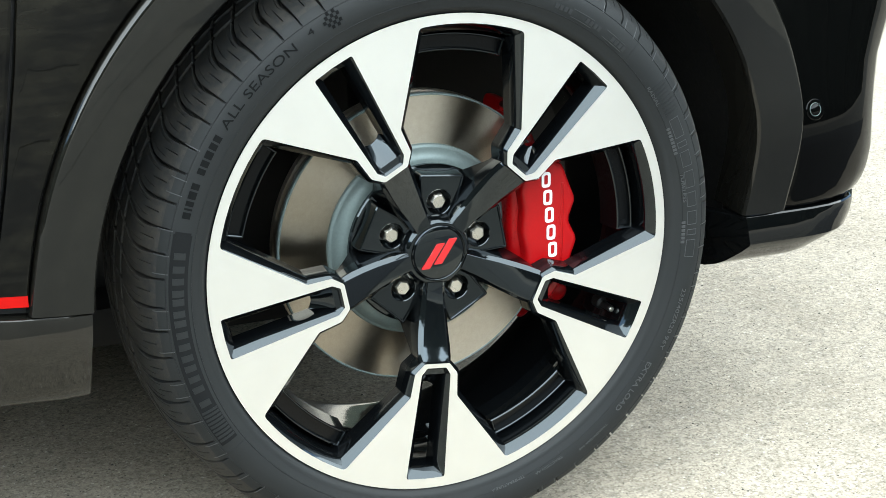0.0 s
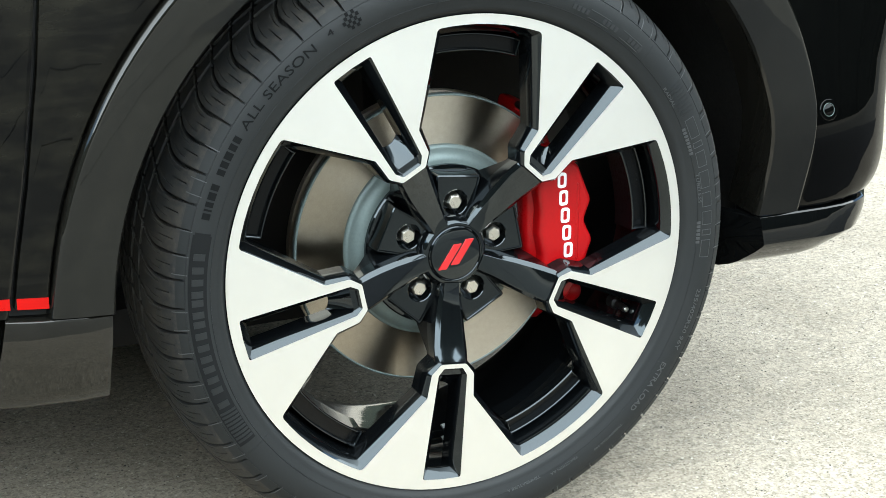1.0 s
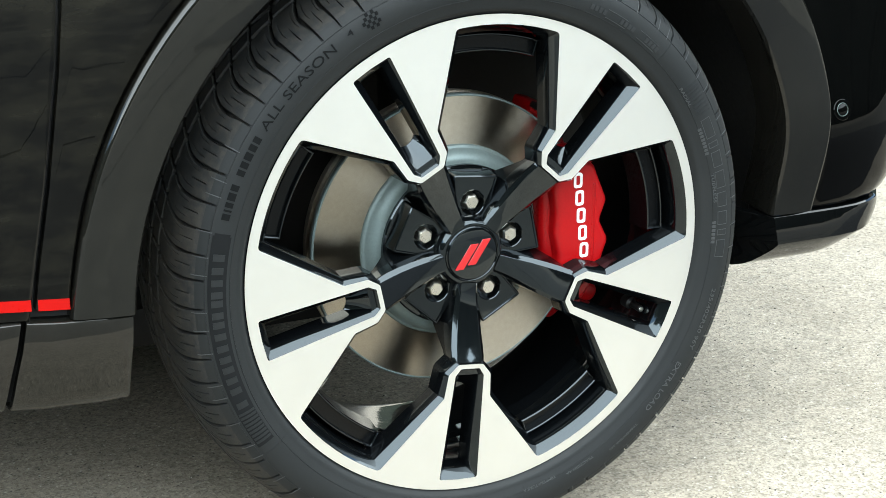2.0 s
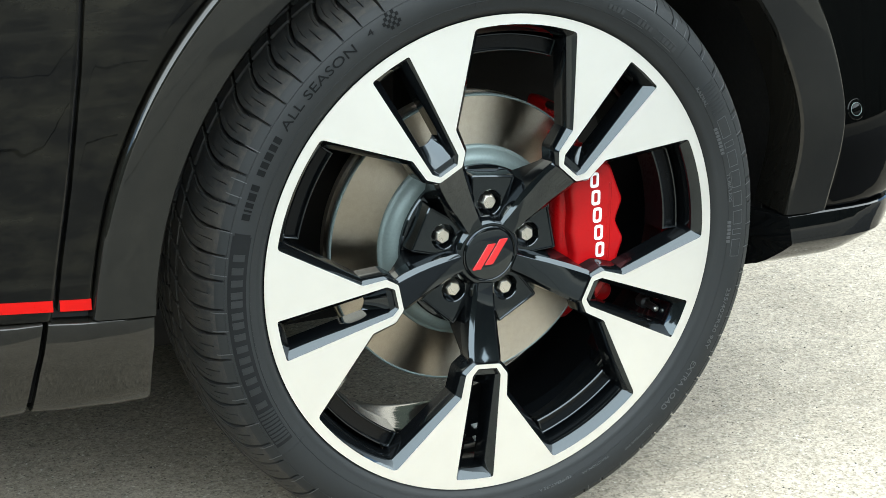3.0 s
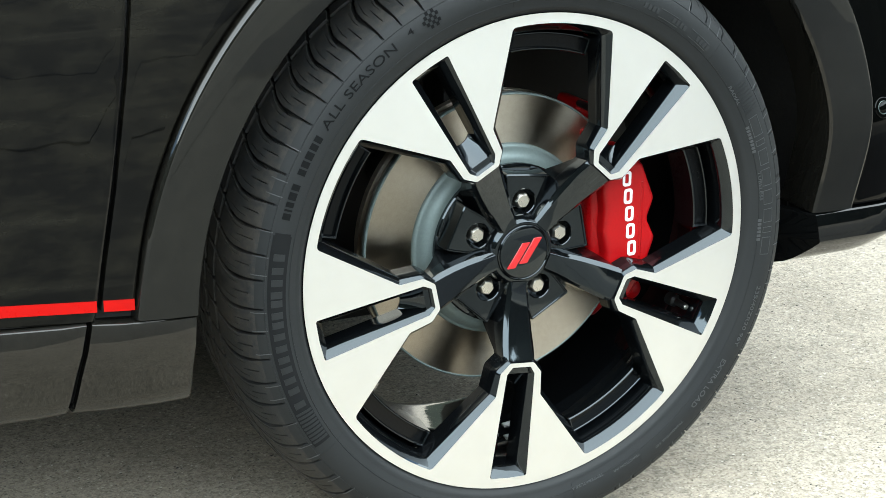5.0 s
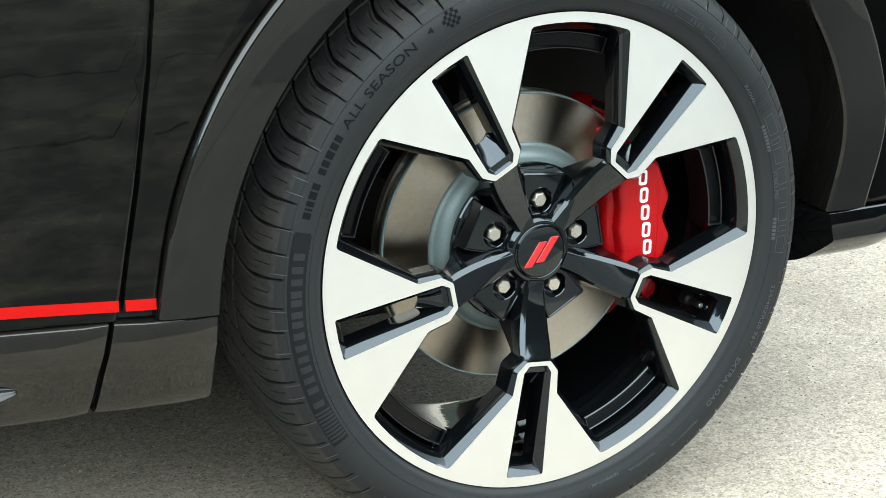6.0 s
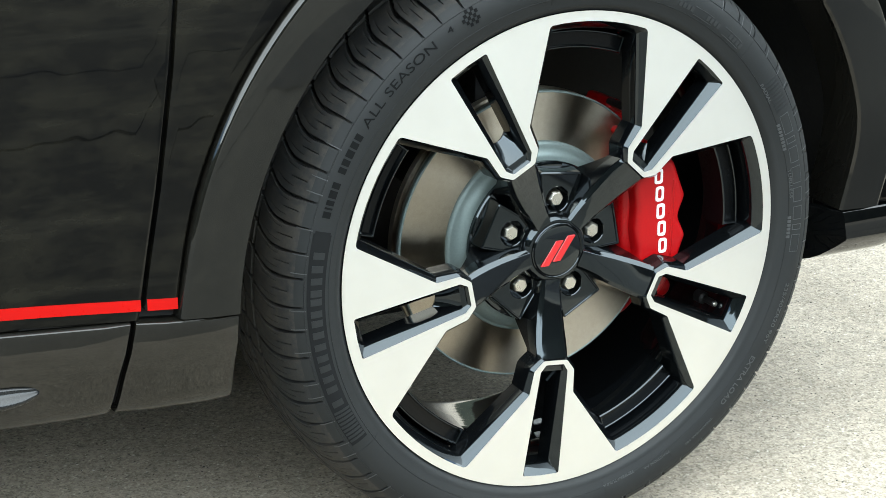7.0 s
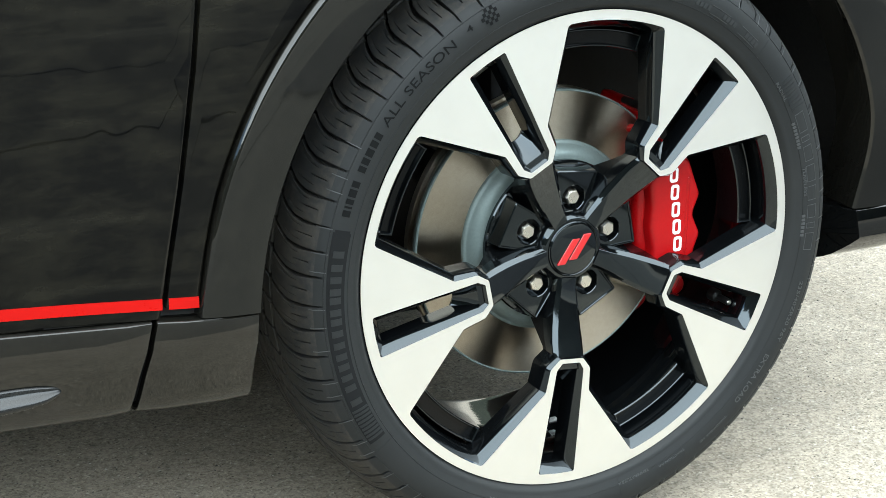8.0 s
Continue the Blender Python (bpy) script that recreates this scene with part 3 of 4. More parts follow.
def tyre_mesh():
    bm = bmesh.new()
    cols = []
    rand = random.Random(4)
    starts = [i + rand.uniform(-0.1, 0.1) for i in range(PITCHES)]
    for i in range(PITCHES):
        width = (starts[(i + 1) % PITCHES] + (PITCHES if i == PITCHES - 1 else 0)) - starts[i]
        for frac, depth in CUT:
            col = []
            for r, y in profile:
                d = min(y, 2 * MIDY - y)
                wide = 0.5 + 0.5 * smooth01(-0.002, 0.018, d) if frac <= 0.15 else 1.0
                base = 2 * math.pi * (starts[i] + frac * wide * width) / PITCHES
                across = smooth01(-0.0075, 0.001, d)
                lean = -0.10 * smooth01(0.02, 0.11, d) * (1 if y < MIDY else -1)
                cut = depth * across * (1 - 0.6 * smooth01(0.07, 0.1, d))
                if depth == 0.45:       # short sipe at the shoulder
                    cut *= 1.2 * smooth01(0.005, 0.009, d) * (1 - smooth01(0.018, 0.024, d))
                elif depth == 0.3:      # fine zigzag sipes towards the crown
                    cut *= 1.5 * smooth01(0.022, 0.027, d) * (1 - smooth01(0.036, 0.043, d))
                    base += 0.0022 * math.sin(d * 900) * smooth01(0.016, 0.022, d)
                rr = r - (0.0085 * cut if r > 0.320 else 0.0)
                if round(y, 4) in SUNK:
                    rr = r - 0.0065
                a = base + lean
                z = max(rr * math.sin(a), -HUB + 0.0015)
                col.append(bm.verts.new((rr * math.cos(a), y, z)))
            cols.append(col)
    nside = len(SIDE) - 1
    for i in range(len(cols)):
        p, q = cols[i], cols[(i + 1) % len(cols)]
        for k in range(len(profile) - 1):
            f = bm.faces.new((p[k], p[k + 1], q[k + 1], q[k]))
            f.material_index = 0 if k < nside + 1 or k > len(profile) - 3 - nside else 1
    return bm


tyre = part("tyre", tyre_mesh(), [RUBBER, TREAD], wheel, "black low-profile road tyre with dusty tread", angle=40)


def side_y(r):
    for (r0, y0), (r1, y1) in zip(half, half[1:]):
        if r0 <= r <= r1:
            return y0 + (y1 - y0) * (r - r0) / max(1e-6, r1 - r0)
    return half[0][1]


def onto_side(bm, lift):
    """Bend flat shapes (x along the tyre in metres from angle 0, clockwise; z the radius) onto the sidewall."""
    for v in bm.verts:
        r, a = v.co.z, v.co.x
        up = v.co.y
        v.co = (r * math.cos(a), side_y(r) - lift + up, r * math.sin(a))


def arc_text(words, size, r, a_mid, spread, mat, name="moulded_letters", lift=0.0006):
    """Raised words round the sidewall, read clockwise; spread: degrees that they fill."""
    curve = bpy.data.curves.new("letters", "FONT")
    curve.body, curve.size, curve.align_x, curve.align_y = words, size, "CENTER", "CENTER"
    curve.resolution_u = 3
    temp = new("letters", curve)
    mesh = temp.to_mesh()
    xs = [v.co.x for v in mesh.vertices]
    mid_x, wide = (max(xs) + min(xs)) / 2, max(xs) - min(xs)
    bm = bmesh.new()
    bm.from_mesh(mesh)
    temp.to_mesh_clear()
    bpy.data.objects.remove(temp)
    k = radians(spread) / wide
    for v in bm.verts:
        v.co = (radians(a_mid) - (v.co.x - mid_x) * k, 0, r + v.co.y)
    onto_side(bm, lift)
    ext = bmesh.ops.extrude_face_region(bm, geom=bm.faces[:])
    for v in [g for g in ext["geom"] if isinstance(g, bmesh.types.BMVert)]:
        v.co.y += lift + 0.0004
    return part(name, bm, mat, wheel, "", angle=30)


def arc_bars(bars, mat, name, lift=0.0006, label=""):
    """Plain raised bars: (a0, a1, r0, r1) in degrees and metres."""
    bm = bmesh.new()
    for a0, a1, r0, r1 in bars:
        n = max(1, int(abs(a1 - a0) / 1.5))
        m = max(3, int((r1 - r0) / 0.0012))
        rows = [[(radians(a0 + (a1 - a0) * i / n), 0, r0 + (r1 - r0) * j / m) for j in range(m + 1)] for i in range(n + 1)]
        sheet(bm, rows)
    onto_side(bm, lift)
    ext = bmesh.ops.extrude_face_region(bm, geom=bm.faces[:])
    for v in [g for g in ext["geom"] if isinstance(g, bmesh.types.BMVert)]:
        v.co.y += lift + 0.0004
    return part(name, bm, mat, wheel, label, angle=30)


def name_bars(a0, a1, r0, r1, count, mat, gap=0.3, name="moulded_bar", lift=0.0006):
    step = (a1 - a0) / count
    for i in range(count):
        arc_bars([(a0 + step * i, a0 + step * (i + 1 - gap), r0, r1)], mat, name, lift)


arc_text("ALL SEASON", 0.0135, 0.3055, 134.0, 20.5, RUBBER_DARK)
arc_text("4", 0.0085, 0.3080, 119.8, 1.3, RUBBER_DARK)
for at, widths in ((162.8, (1.25, 0.4, 1.0, 1.5, 1.2)), (153.9, (1.15, 1.25, 1.5, 1.25, 1.2))):
    for wide in widths:
        arc_bars([(at, at - wide, 0.3014, 0.3096)], RUBBER_DARK, "moulded_bar")
        at -= wide + 0.42
# chequered patch
checks = []
for i in range(6):
    for j in range(5):
        if (i + j) % 2 == 0 and not (i == 0 and j in (0, 4)):
            checks.append((117.0 - 0.62 * i, 117.0 - 0.62 * (i + 1), 0.2985 + 0.0036 * j, 0.2985 + 0.0036 * (j + 1)))
for check in checks:
    arc_bars([check], RUBBER_DARK, "chequer")
# maker's mark: plain bars on a dark rear band, pale lit outlines in front
arc_bars([(166.0, 212.0, 0.2945, 0.3140), (165.5, 166.0, 0.2960, 0.3125)], RUBBER_BAND, "dark_band", 0.0003)
for mid_a, inset, mat in ((189.0, 0.0, RUBBER), (12.5, 0.0025, RUBBER)):
    at = mid_a + 13.5
    for wide in (4.7, 1.3, 3.6, 3.9, 3.3, 3.1, 1.3, 4.0):
        if inset:
            lo, hi, t = 0.2985 - inset, 0.3105 - inset, 0.0005
            arc_bars([(at, at - wide, lo, lo + t), (at, at - wide, hi - t, hi), (at, at - 0.1, lo, hi), (at - wide + 0.1, at - wide, lo, hi)], RUBBER_LIT, "moulded_frame", 0.0004)
        else:
            stem = min(1.35, wide)
            arc_bars([(at, at - stem, 0.2984, 0.3103)], mat, "moulded_bar", 0.0007)
            if wide > 2.0:
                arc_bars([(at - wide + stem, at - wide, 0.2984, 0.3103)], mat, "moulded_bar", 0.0007)
        at -= wide + 1.1
    for i in range(9):
        arc_bars([(mid_a + 14.5 + 0.9 * i, mid_a + 15.0 + 0.9 * i, 0.295, 0.313)], mat, "moulded_rib", 0.0007)
for r in (0.2905, 0.3165):
    bm = bmesh.new()
    revolve(bm, [(r - 0.0005, side_y(r - 0.0005) + 0.0002), (r - 0.0002, side_y(r) - 0.0005), (r + 0.0002, side_y(r) - 0.0005), (r + 0.0005, side_y(r + 0.0005) + 0.0002)], 180)
    part("moulded_ring", bm, RUBBER, wheel)
arc_text("235/40ZR20 96Y", 0.0078, 0.3045, -21.5, 14.5, RUBBER_LIT)
arc_text("EXTRA LOAD", 0.0088, 0.2990, -39.0, 13.0, RUBBER_LIT)
arc_text("TREADWEAR 540", 0.0042, 0.3020, -53.5, 8.5, RUBBER_LIT)
arc_text("TRACTION AA", 0.0042, 0.2945, -65.5, 7.5, RUBBER_LIT)
arc_text("TEMPERATURE A", 0.0042, 0.2900, -76.0, 8.5, RUBBER_LIT)
arc_text("RADIAL", 0.0052, 0.2925, 33.0, 5.2, RUBBER_LIT)
arc_text("TUBELESS", 0.0052, 0.2930, 9.5, 7.0, RUBBER_LIT)
name_bars(24.5, 17.5, 0.2895, 0.2935, 8, RUBBER_LIT, 0.35)
name_bars(1.5, -4.0, 0.2895, 0.2935, 6, RUBBER_LIT, 0.35)
for a0 in (66.0, 58.0, 50.5):
    name_bars(a0, a0 - 4.4, 0.2955, 0.3010, 4, RUBBER_LETTER, 0.3)
for a0 in (61.7, 52.5):
    for r in (0.2935, 0.3025):
        arc_bars([(a0, a0 - 5.5, r, r + 0.0005)], RUBBER_LIT, "moulded_line")
name_bars(252.0, 245.0, 0.2885, 0.2925, 9, RUBBER_LIT, 0.4)
for a in (44.6, 97.0, 214.0, -33.0, -62.0, 280.0):
    arc_bars([(a, a + 0.12, 0.2845, 0.3165)], RUBBER, "mould_line", 0.0003)

# shoulder ticks, one to each tread block: light on groove ends put into colour
for k in [i for i in range(72) if not 19 <= i <= 29]:
    a = 5.0 * k + 1.2 * math.sin(k * 2.3)
    arc_bars([(a, a + 0.16, 0.3150, 0.3285)], RUBBER_LIT, "lit_tick", 0.0005)

# ---- brake ----
bm = bmesh.new()
revolve(bm, [(0.1075, 0.084), (0.1090, 0.0822), (0.1665, 0.0822), (0.1680, 0.0836), (0.1680, 0.0925), (0.150, 0.0935), (0.150, 0.1005), (0.1680, 0.1015), (0.1680, 0.1105), (0.11, 0.1115)], 144)
disc = part("brake_disc", bm, DISC, car, "bare iron vented brake disc", WHEEL_AT)
bm = bmesh.new()
revolve(bm, [(0.1660, 0.0821), (0.1668, 0.0815), (0.1676, 0.0817), (0.1685, 0.0828), (0.1685, 0.0870)], 144)
part("disc_edge", bm, HAT, disc, "pale grey edge ring of the disc")
bm = bmesh.new()
revolve(bm, [(0.04, 0.067), (0.0955, 0.0670), (0.0985, 0.0676), (0.1015, 0.0692), (0.1045, 0.0720), (0.1070, 0.0752), (0.1080, 0.0768), (0.1090, 0.0774), (0.1106, 0.0780), (0.1116, 0.0793), (0.1116, 0.0845)], 128)
part("disc_hat", bm, HAT, disc, "grey coated disc bell", angle=60)

CALIPER_AT = pose(0, 0.005, HUB)
bm = bmesh.new()
base = fillet([(0.098, 0.066, 0.008), (0.097, 0.005, 0.01), (0.101, -0.040, 0.008), (0.110, -0.080, 0.01), (0.146, -0.088, 0.012), (0.170, -0.052, 0.01), (0.1745, -0.028, 0.008), (0.1765, 0.0, 0.012), (0.1735, 0.04, 0.012), (0.1600, 0.084, 0.01), (0.140, 0.100, 0.012), (0.110, 0.096, 0.01)], 5)
prism(bm, base, [], [(-0.009, 0.0445), (-0.005, 0.0460), (-0.0015, 0.050), (0.0, 0.054), (0.0, 0.0690)], back=True)
caliper = part("brake_caliper", bm, CALIPER, car, "glossy red brake caliper with white marks", CALIPER_AT, angle=50)
bm = bmesh.new()
back = fillet([(0.122, 0.060, 0.01), (0.124, -0.08, 0.01), (0.130, -0.120, 0.01), (0.150, -0.138, 0.012), (0.168, -0.124, 0.012), (0.180, -0.05, 0.01), (0.180, 0.045, 0.01), (0.156, 0.112, 0.014), (0.138, 0.134, 0.010), (0.122, 0.138, 0.008), (0.119, 0.116, 0.01)], 5)
prism(bm, back, [], [(-0.004, 0.116), (0.0, 0.12), (0.0, 0.165)], back=True)
part("caliper_bracket", bm, CALIPER, caliper)
bm = bmesh.new()
prism(bm, fillet([(0.172, -0.05, 0.004), (0.183, -0.03, 0.004), (0.183, 0.045, 0.004), (0.166, 0.07, 0.004), (0.170, 0.0, 0.004)], 4), [], [(-0.003, 0.060), (0.0, 0.063), (0.0, 0.13)], back=True)
part("caliper_bridge", bm, CALIPER, caliper)
# lower boss with a rounded end
bm = bmesh.new()
prism(bm, circle(0.0125, 28, 0.1700, -0.0850), [], [(-0.004, 0.060), (-0.0012, 0.0615), (0.0, 0.065), (0.0, 0.110)])
part("caliper_boss", bm, CALIPER, caliper, angle=50)
# raised outer face with scalloped edges over the two pistons
bm = bmesh.new()
face = fillet([(0.108, 0.085, 0.01), (0.1045, 0.055, 0.014), (0.1085, 0.030, 0.014), (0.1070, 0.004, 0.014), (0.1120, -0.022, 0.012), (0.1110, -0.046, 0.012), (0.114, -0.076, 0.008), (0.145, -0.080, 0.010), (0.166, -0.048, 0.008), (0.1715, -0.028, 0.008), (0.1780, -0.010, 0.012), (0.1660, 0.014, 0.012), (0.1750, 0.038, 0.012), (0.1650, 0.062, 0.012), (0.1580, 0.080, 0.01), (0.138, 0.095, 0.012), (0.114, 0.095, 0.01)], 5)
prism(bm, face, [], [(-0.0075, 0.0275), (-0.0045, 0.0282), (-0.0020, 0.0300), (-0.0006, 0.033), (0.0, 0.037), (0.0, 0.052)])
part("caliper_face", bm, CALIPER, caliper, angle=50)
# shallow web beside the mark
for x0, x1, lift in ((0.1525, 0.1575, 0.0006),):
    bm = bmesh.new()
    prism(bm, fillet([(x0 + 0.001, 0.062, 0.003), (x0, -0.03, 0.003), (x1, -0.034, 0.003), (x1 + 0.001, 0.060, 0.003)], 3), [], [(-0.0020, 0.0262 + lift), (-0.0006, 0.0268 + lift), (0.0008, 0.031)])
    part("caliper_web", bm, CALIPER, caliper, angle=50)
for i in range(5):
    bm = bmesh.new()
    cx, cz = 0.1345 + 0.0024 * i, 0.0660 - 0.0210 * i
    w, hgt = 0.0055, 0.0089
    ring = fillet([(cx - w, cz - hgt, 0.004), (cx + w, cz - hgt, 0.004), (cx + w, cz + hgt, 0.004), (cx - w, cz + hgt, 0.004)], 4)
    w, hgt = 0.0025, 0.0056
    inner = fillet([(cx - w, cz - hgt, 0.002), (cx + w, cz - hgt, 0.002), (cx + w, cz + hgt, 0.002), (cx - w, cz + hgt, 0.002)], 4)
    prism(bm, ring, [inner], [(0.0, 0.0266), (0.0, 0.0282)])
    part("white_mark", bm, WHITE, caliper, "plain white frame shape")
for cx, cz, mat in ((0.118, 0.124, CALIPER), (0.106, 0.112, CALIPER), (0.112, 0.104, TRIM), (0.124, 0.134, TRIM)):
    bm = bmesh.new()
    revolve(bm, [(0.0, 0.05), (0.0045, 0.05), (0.0055, 0.052), (0.0055, 0.07), (0.004, 0.12)], 14)
    part("bleed_bolt", bm, mat, caliper, "", pose(cx, 0, cz))

# hub carrier, drive shaft and lower arm behind the disc
bm = bmesh.new()
revolve(bm, [(0.0, 0.11), (0.075, 0.112), (0.078, 0.16), (0.05, 0.20), (0.025, 0.21), (0.022, 0.62)], 32)
part("hub_carrier", bm, TRIM, car, "dark hub carrier and drive shaft", WHEEL_AT)
bm = bmesh.new()
box(bm, -0.05, 0.05, 0.16, 0.6, -0.17, -0.14, 0.01)
part("lower_arm", bm, TRIM, car, "", WHEEL_AT)
bm = bmesh.new()
box(bm, -0.035, 0.035, 0.16, 0.22, -0.15, 0.35, 0.01)
part("suspension_strut", bm, TRIM, car, "dark suspension strut", WHEEL_AT)

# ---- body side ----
# shell scaled about the mid-path eye, so it fits the camera's view further inboard
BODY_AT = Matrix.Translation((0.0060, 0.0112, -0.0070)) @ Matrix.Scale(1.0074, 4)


def side(x, z):
    """The painted flank: draws in towards the nose, the sill and the shoulder."""
    y = -0.052 + 0.06 * (max(x, -1.3) + 0.46)
    y += 0.10 * max(0.0, z - 0.62) ** 2 + 0.05 * max(0.0, 0.42 - z)
    return y


SEAM = [(-0.4965, 0.376), (-0.489, 0.422), (-0.473, 0.502), (-0.456, 0.606), (-0.448, 0.672), (-0.440, 0.80), (-0.445, 0.94)]


def seam_x(z):
    for (x0, z0), (x1, z1) in zip(SEAM, SEAM[1:]):
        if z <= z1:
            return x0 + (x1 - x0) * (z - z0) / (z1 - z0)
    return SEAM[-1][0]


def ledge_z(x):
    return 0.363 + 0.108 * (-0.400 - x) if x > -0.66 else 0.391 + 0.02 * (-0.66 - x)


def arch_edge(a, r_rear, r_front):
    return r_rear + (r_front - r_rear) * (smooth01(-25, 38, a) if a < 38 else smooth01(120, 38, a)) - 0.003


def thicken(bm, depth):
    """Give an open sheet depth towards +y."""
    ext = bmesh.ops.extrude_face_region(bm, geom=bm.faces[:])
    for v in [g for g in ext["geom"] if isinstance(g, bmesh.types.BMVert)]:
        v.co.y += depth


def nose_tuck(z):
    return 0.0132 * smooth01(0.48, 0.30, z)


# wheel-arch cladding
def flare_y(x, z):
    return side(x, max(z, 0.42)) - 0.004 + nose_tuck(z) * smooth01(0.1, 0.4, x)


def front_foot(z):
    """How far the arch's low front foot slides along the camera's line of sight."""
    return 0.0268 * smooth01(0.48, 0.30, z)


bm = bmesh.new()
rows = []
for a in np.linspace(177.3, -2.0, 90):
    c, s = math.cos(radians(a)), math.sin(radians(a))
    r0, r1 = arch_edge(a, 0.400, 0.412), arch_edge(a, 0.4615, 0.480)
    if a > 170:
        r1 += 0.004 * (a - 170) / 8.5
    row = []
    for r, dy in ((r0 + 0.004, 0.07), (r0, 0.012), (r0 + 0.0005, 0.004), (r0 + 0.003, 0.0004), (r0 + 0.5 * (r1 - r0), -0.0020), (r1 - 0.0075, -0.0017), (r1 - 0.0046, -0.0014), (r1 - 0.0037, -0.0009), (r1 - 0.0009, 0.0021), (r1, 0.006), (r1 + 0.0005, 0.022)):
        x, z = r * c, HUB + r * s
        if x < 0:
            z = max(z, ledge_z(x) + 0.0012)
        y = flare_y(x, z) + dy
        if x > 0:
            foot = front_foot(z) * smooth01(0.1, 0.4, x)
            x, z = x - 0.68 * foot, z + 0.42 * foot
        row.append((x, y, z))
    rows.append(row)
sheet(bm, rows)
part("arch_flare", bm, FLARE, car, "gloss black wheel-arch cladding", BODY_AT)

# front wing: from the arch to the door seam, the bonnet line and the bumper
TOP = 0.93


def wing_end(a):
    """Distance from the hub to the wing's outer boundary."""
    c, s = math.cos(radians(a)), math.sin(radians(a))
    best = (TOP - HUB) / s if s > 1e-3 else 9.0
    if c < 0:
        lo, hi = 0.3, 1.2
        for _ in range(40):
            m = (lo + hi) / 2
            if m * c < seam_x(HUB + m * s) + 0.0018:
                hi = m
            else:
                lo = m
        best = min(best, lo)
    elif c > 1e-3:
        best = min(best, 0.60 / c)
    return best


bm = bmesh.new()
rows = []
for a in np.linspace(175.2, 62.0, 100):
    c, s = math.cos(radians(a)), math.sin(radians(a))
    r0, r1 = arch_edge(a, 0.4640, 0.4825), wing_end(a)
    row = []
    r1 = max(r1, r0 + 0.008)
    first = min(0.0035, 0.4 * (r1 - r0))
    for k, r in enumerate([r0, r0 + 0.3 * first] + [r0 + first + (r1 - 0.005 - r0 - first) * k / 7 for k in range(8)] + [r1 - 0.0026, r1 - 0.0008, r1]):
        x, z = r * c, HUB + r * s
        row.append((x, side(x, z) + ({0: 0.005, 1: 0.0012, 10: 0.0004, 11: 0.0016, 12: 0.0045}.get(k, 0.0)) + 0.09 * max(0, x - 0.42) ** 1.0 * smooth01(0.42, 0.6, x), z))
    rows.append(row)
sheet(bm, rows)
thicken(bm, 0.012)
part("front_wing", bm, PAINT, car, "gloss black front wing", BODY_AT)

# doors
def door(x_front, x_back, name, seam=False):
    bm = bmesh.new()
    rows = []
    for z in [0.371, 0.374, 0.38, 0.40, 0.44, 0.50, 0.56, 0.62, 0.68, 0.74, 0.80, 0.86, 0.90, 0.925, 0.935]:
        row = []
        front = seam_x(z) - 0.0018 if seam else x_front
        for k in range(23):
            f = ((k - 3) / 19) ** 1.3 if k > 3 else 0
            x = front - 0.005 + (x_back - front) * f if k > 2 else front - (0.0, 0.0008, 0.0026)[k]
            zz = max(z, ledge_z(x) + 0.0015 if z < 0.38 else ledge_z(x) + 0.004 + (z - 0.38) * 0.2) if z < 0.42 else z
            y = side(x, zz)
            y += {0: 0.0045, 1: 0.0016, 2: 0.0004, 22: 0.003}.get(k, 0.0)
            row.append((x, y, zz))
        rows.append(row)
    sheet(bm, rows)
    thicken(bm, 0.03)
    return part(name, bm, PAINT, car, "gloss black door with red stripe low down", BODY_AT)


front_door = door(-0.5, -1.44, "front_door", True)
rear_door = door(-1.446, -2.20, "rear_door")


# red stripe, one strip on each panel
def stripe(x0, x1, parent):
    bm = bmesh.new()
    rows = []
    n = max(2, int((x0 - x1) / 0.03))
    for k in range(n + 1):
        x = x0 + (x1 - x0) * k / n
        z = 0.3868 + 0.115 * (-0.459 - x) if x > -0.68 else 0.4122 + 0.03 * (-0.68 - x)
        z -= 0.0016 * smooth01(-0.60, -0.46, x)
        rows.append([(x, side(x, z + d) + e, z + d) for d, e in ((-0.0056, 0.0006), (-0.0056, -0.0008), (0.0056, -0.0008), (0.0056, 0.0006))])
    sheet(bm, rows)
    part("red_stripe", bm, RED, parent, "bright red pinstripe", BODY_AT if parent is car else None)


stripe(-0.4605, seam_x(0.392) + 0.0032, car)
stripe(seam_x(0.392) - 0.0032, -1.435, front_door)
stripe(-1.45, -2.20, rear_door)


# sill cover in front of the seam, and the long rocker panel behind it
def sill(x0, x1, lean0, lean1, name, label):
    bm = bmesh.new()
    rows = []
    n = max(4, int((x0 - x1) / 0.025))
    for k in range(n + 1):
        f = k / n
        top_x, bot_x = x0 + (x1 - x0) * f, x0 + lean0 + (x1 + lean1 - x0 - lean0) * f
        zt = ledge_z(top_x)
        zb = 0.2655 + 0.08 * (-0.404 - bot_x) if bot_x > -0.75 else 0.293
        row = []
        for g, dy in ((0.0, 0.016), (0.0, -0.0026), (0.005, -0.0042), (0.014, -0.0052), (0.035, -0.0056), (0.30, -0.0034), (0.55, 0.0055), (0.80, 0.0120), (0.93, 0.0170), (0.985, 0.0225), (1.0, 0.032), (0.98, 0.07)):
            x = top_x + (bot_x - top_x) * g
            z = zt + (zb - zt) * g
            row.append((x, side(top_x, 0.42) + dy + (0.004 if k in (0, n) else 0), z))
        rows.append(row)
    sheet(bm, rows)
    thicken(bm, 0.01)
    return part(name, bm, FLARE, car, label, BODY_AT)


sill(-0.4005, -0.5030, -0.004, -0.019, "sill_cover", "gloss black sill end cover")
rocker = sill(-0.5085, -2.15, -0.0205, 0.0, "rocker_panel", "gloss black rocker panel with a shallow scoop")

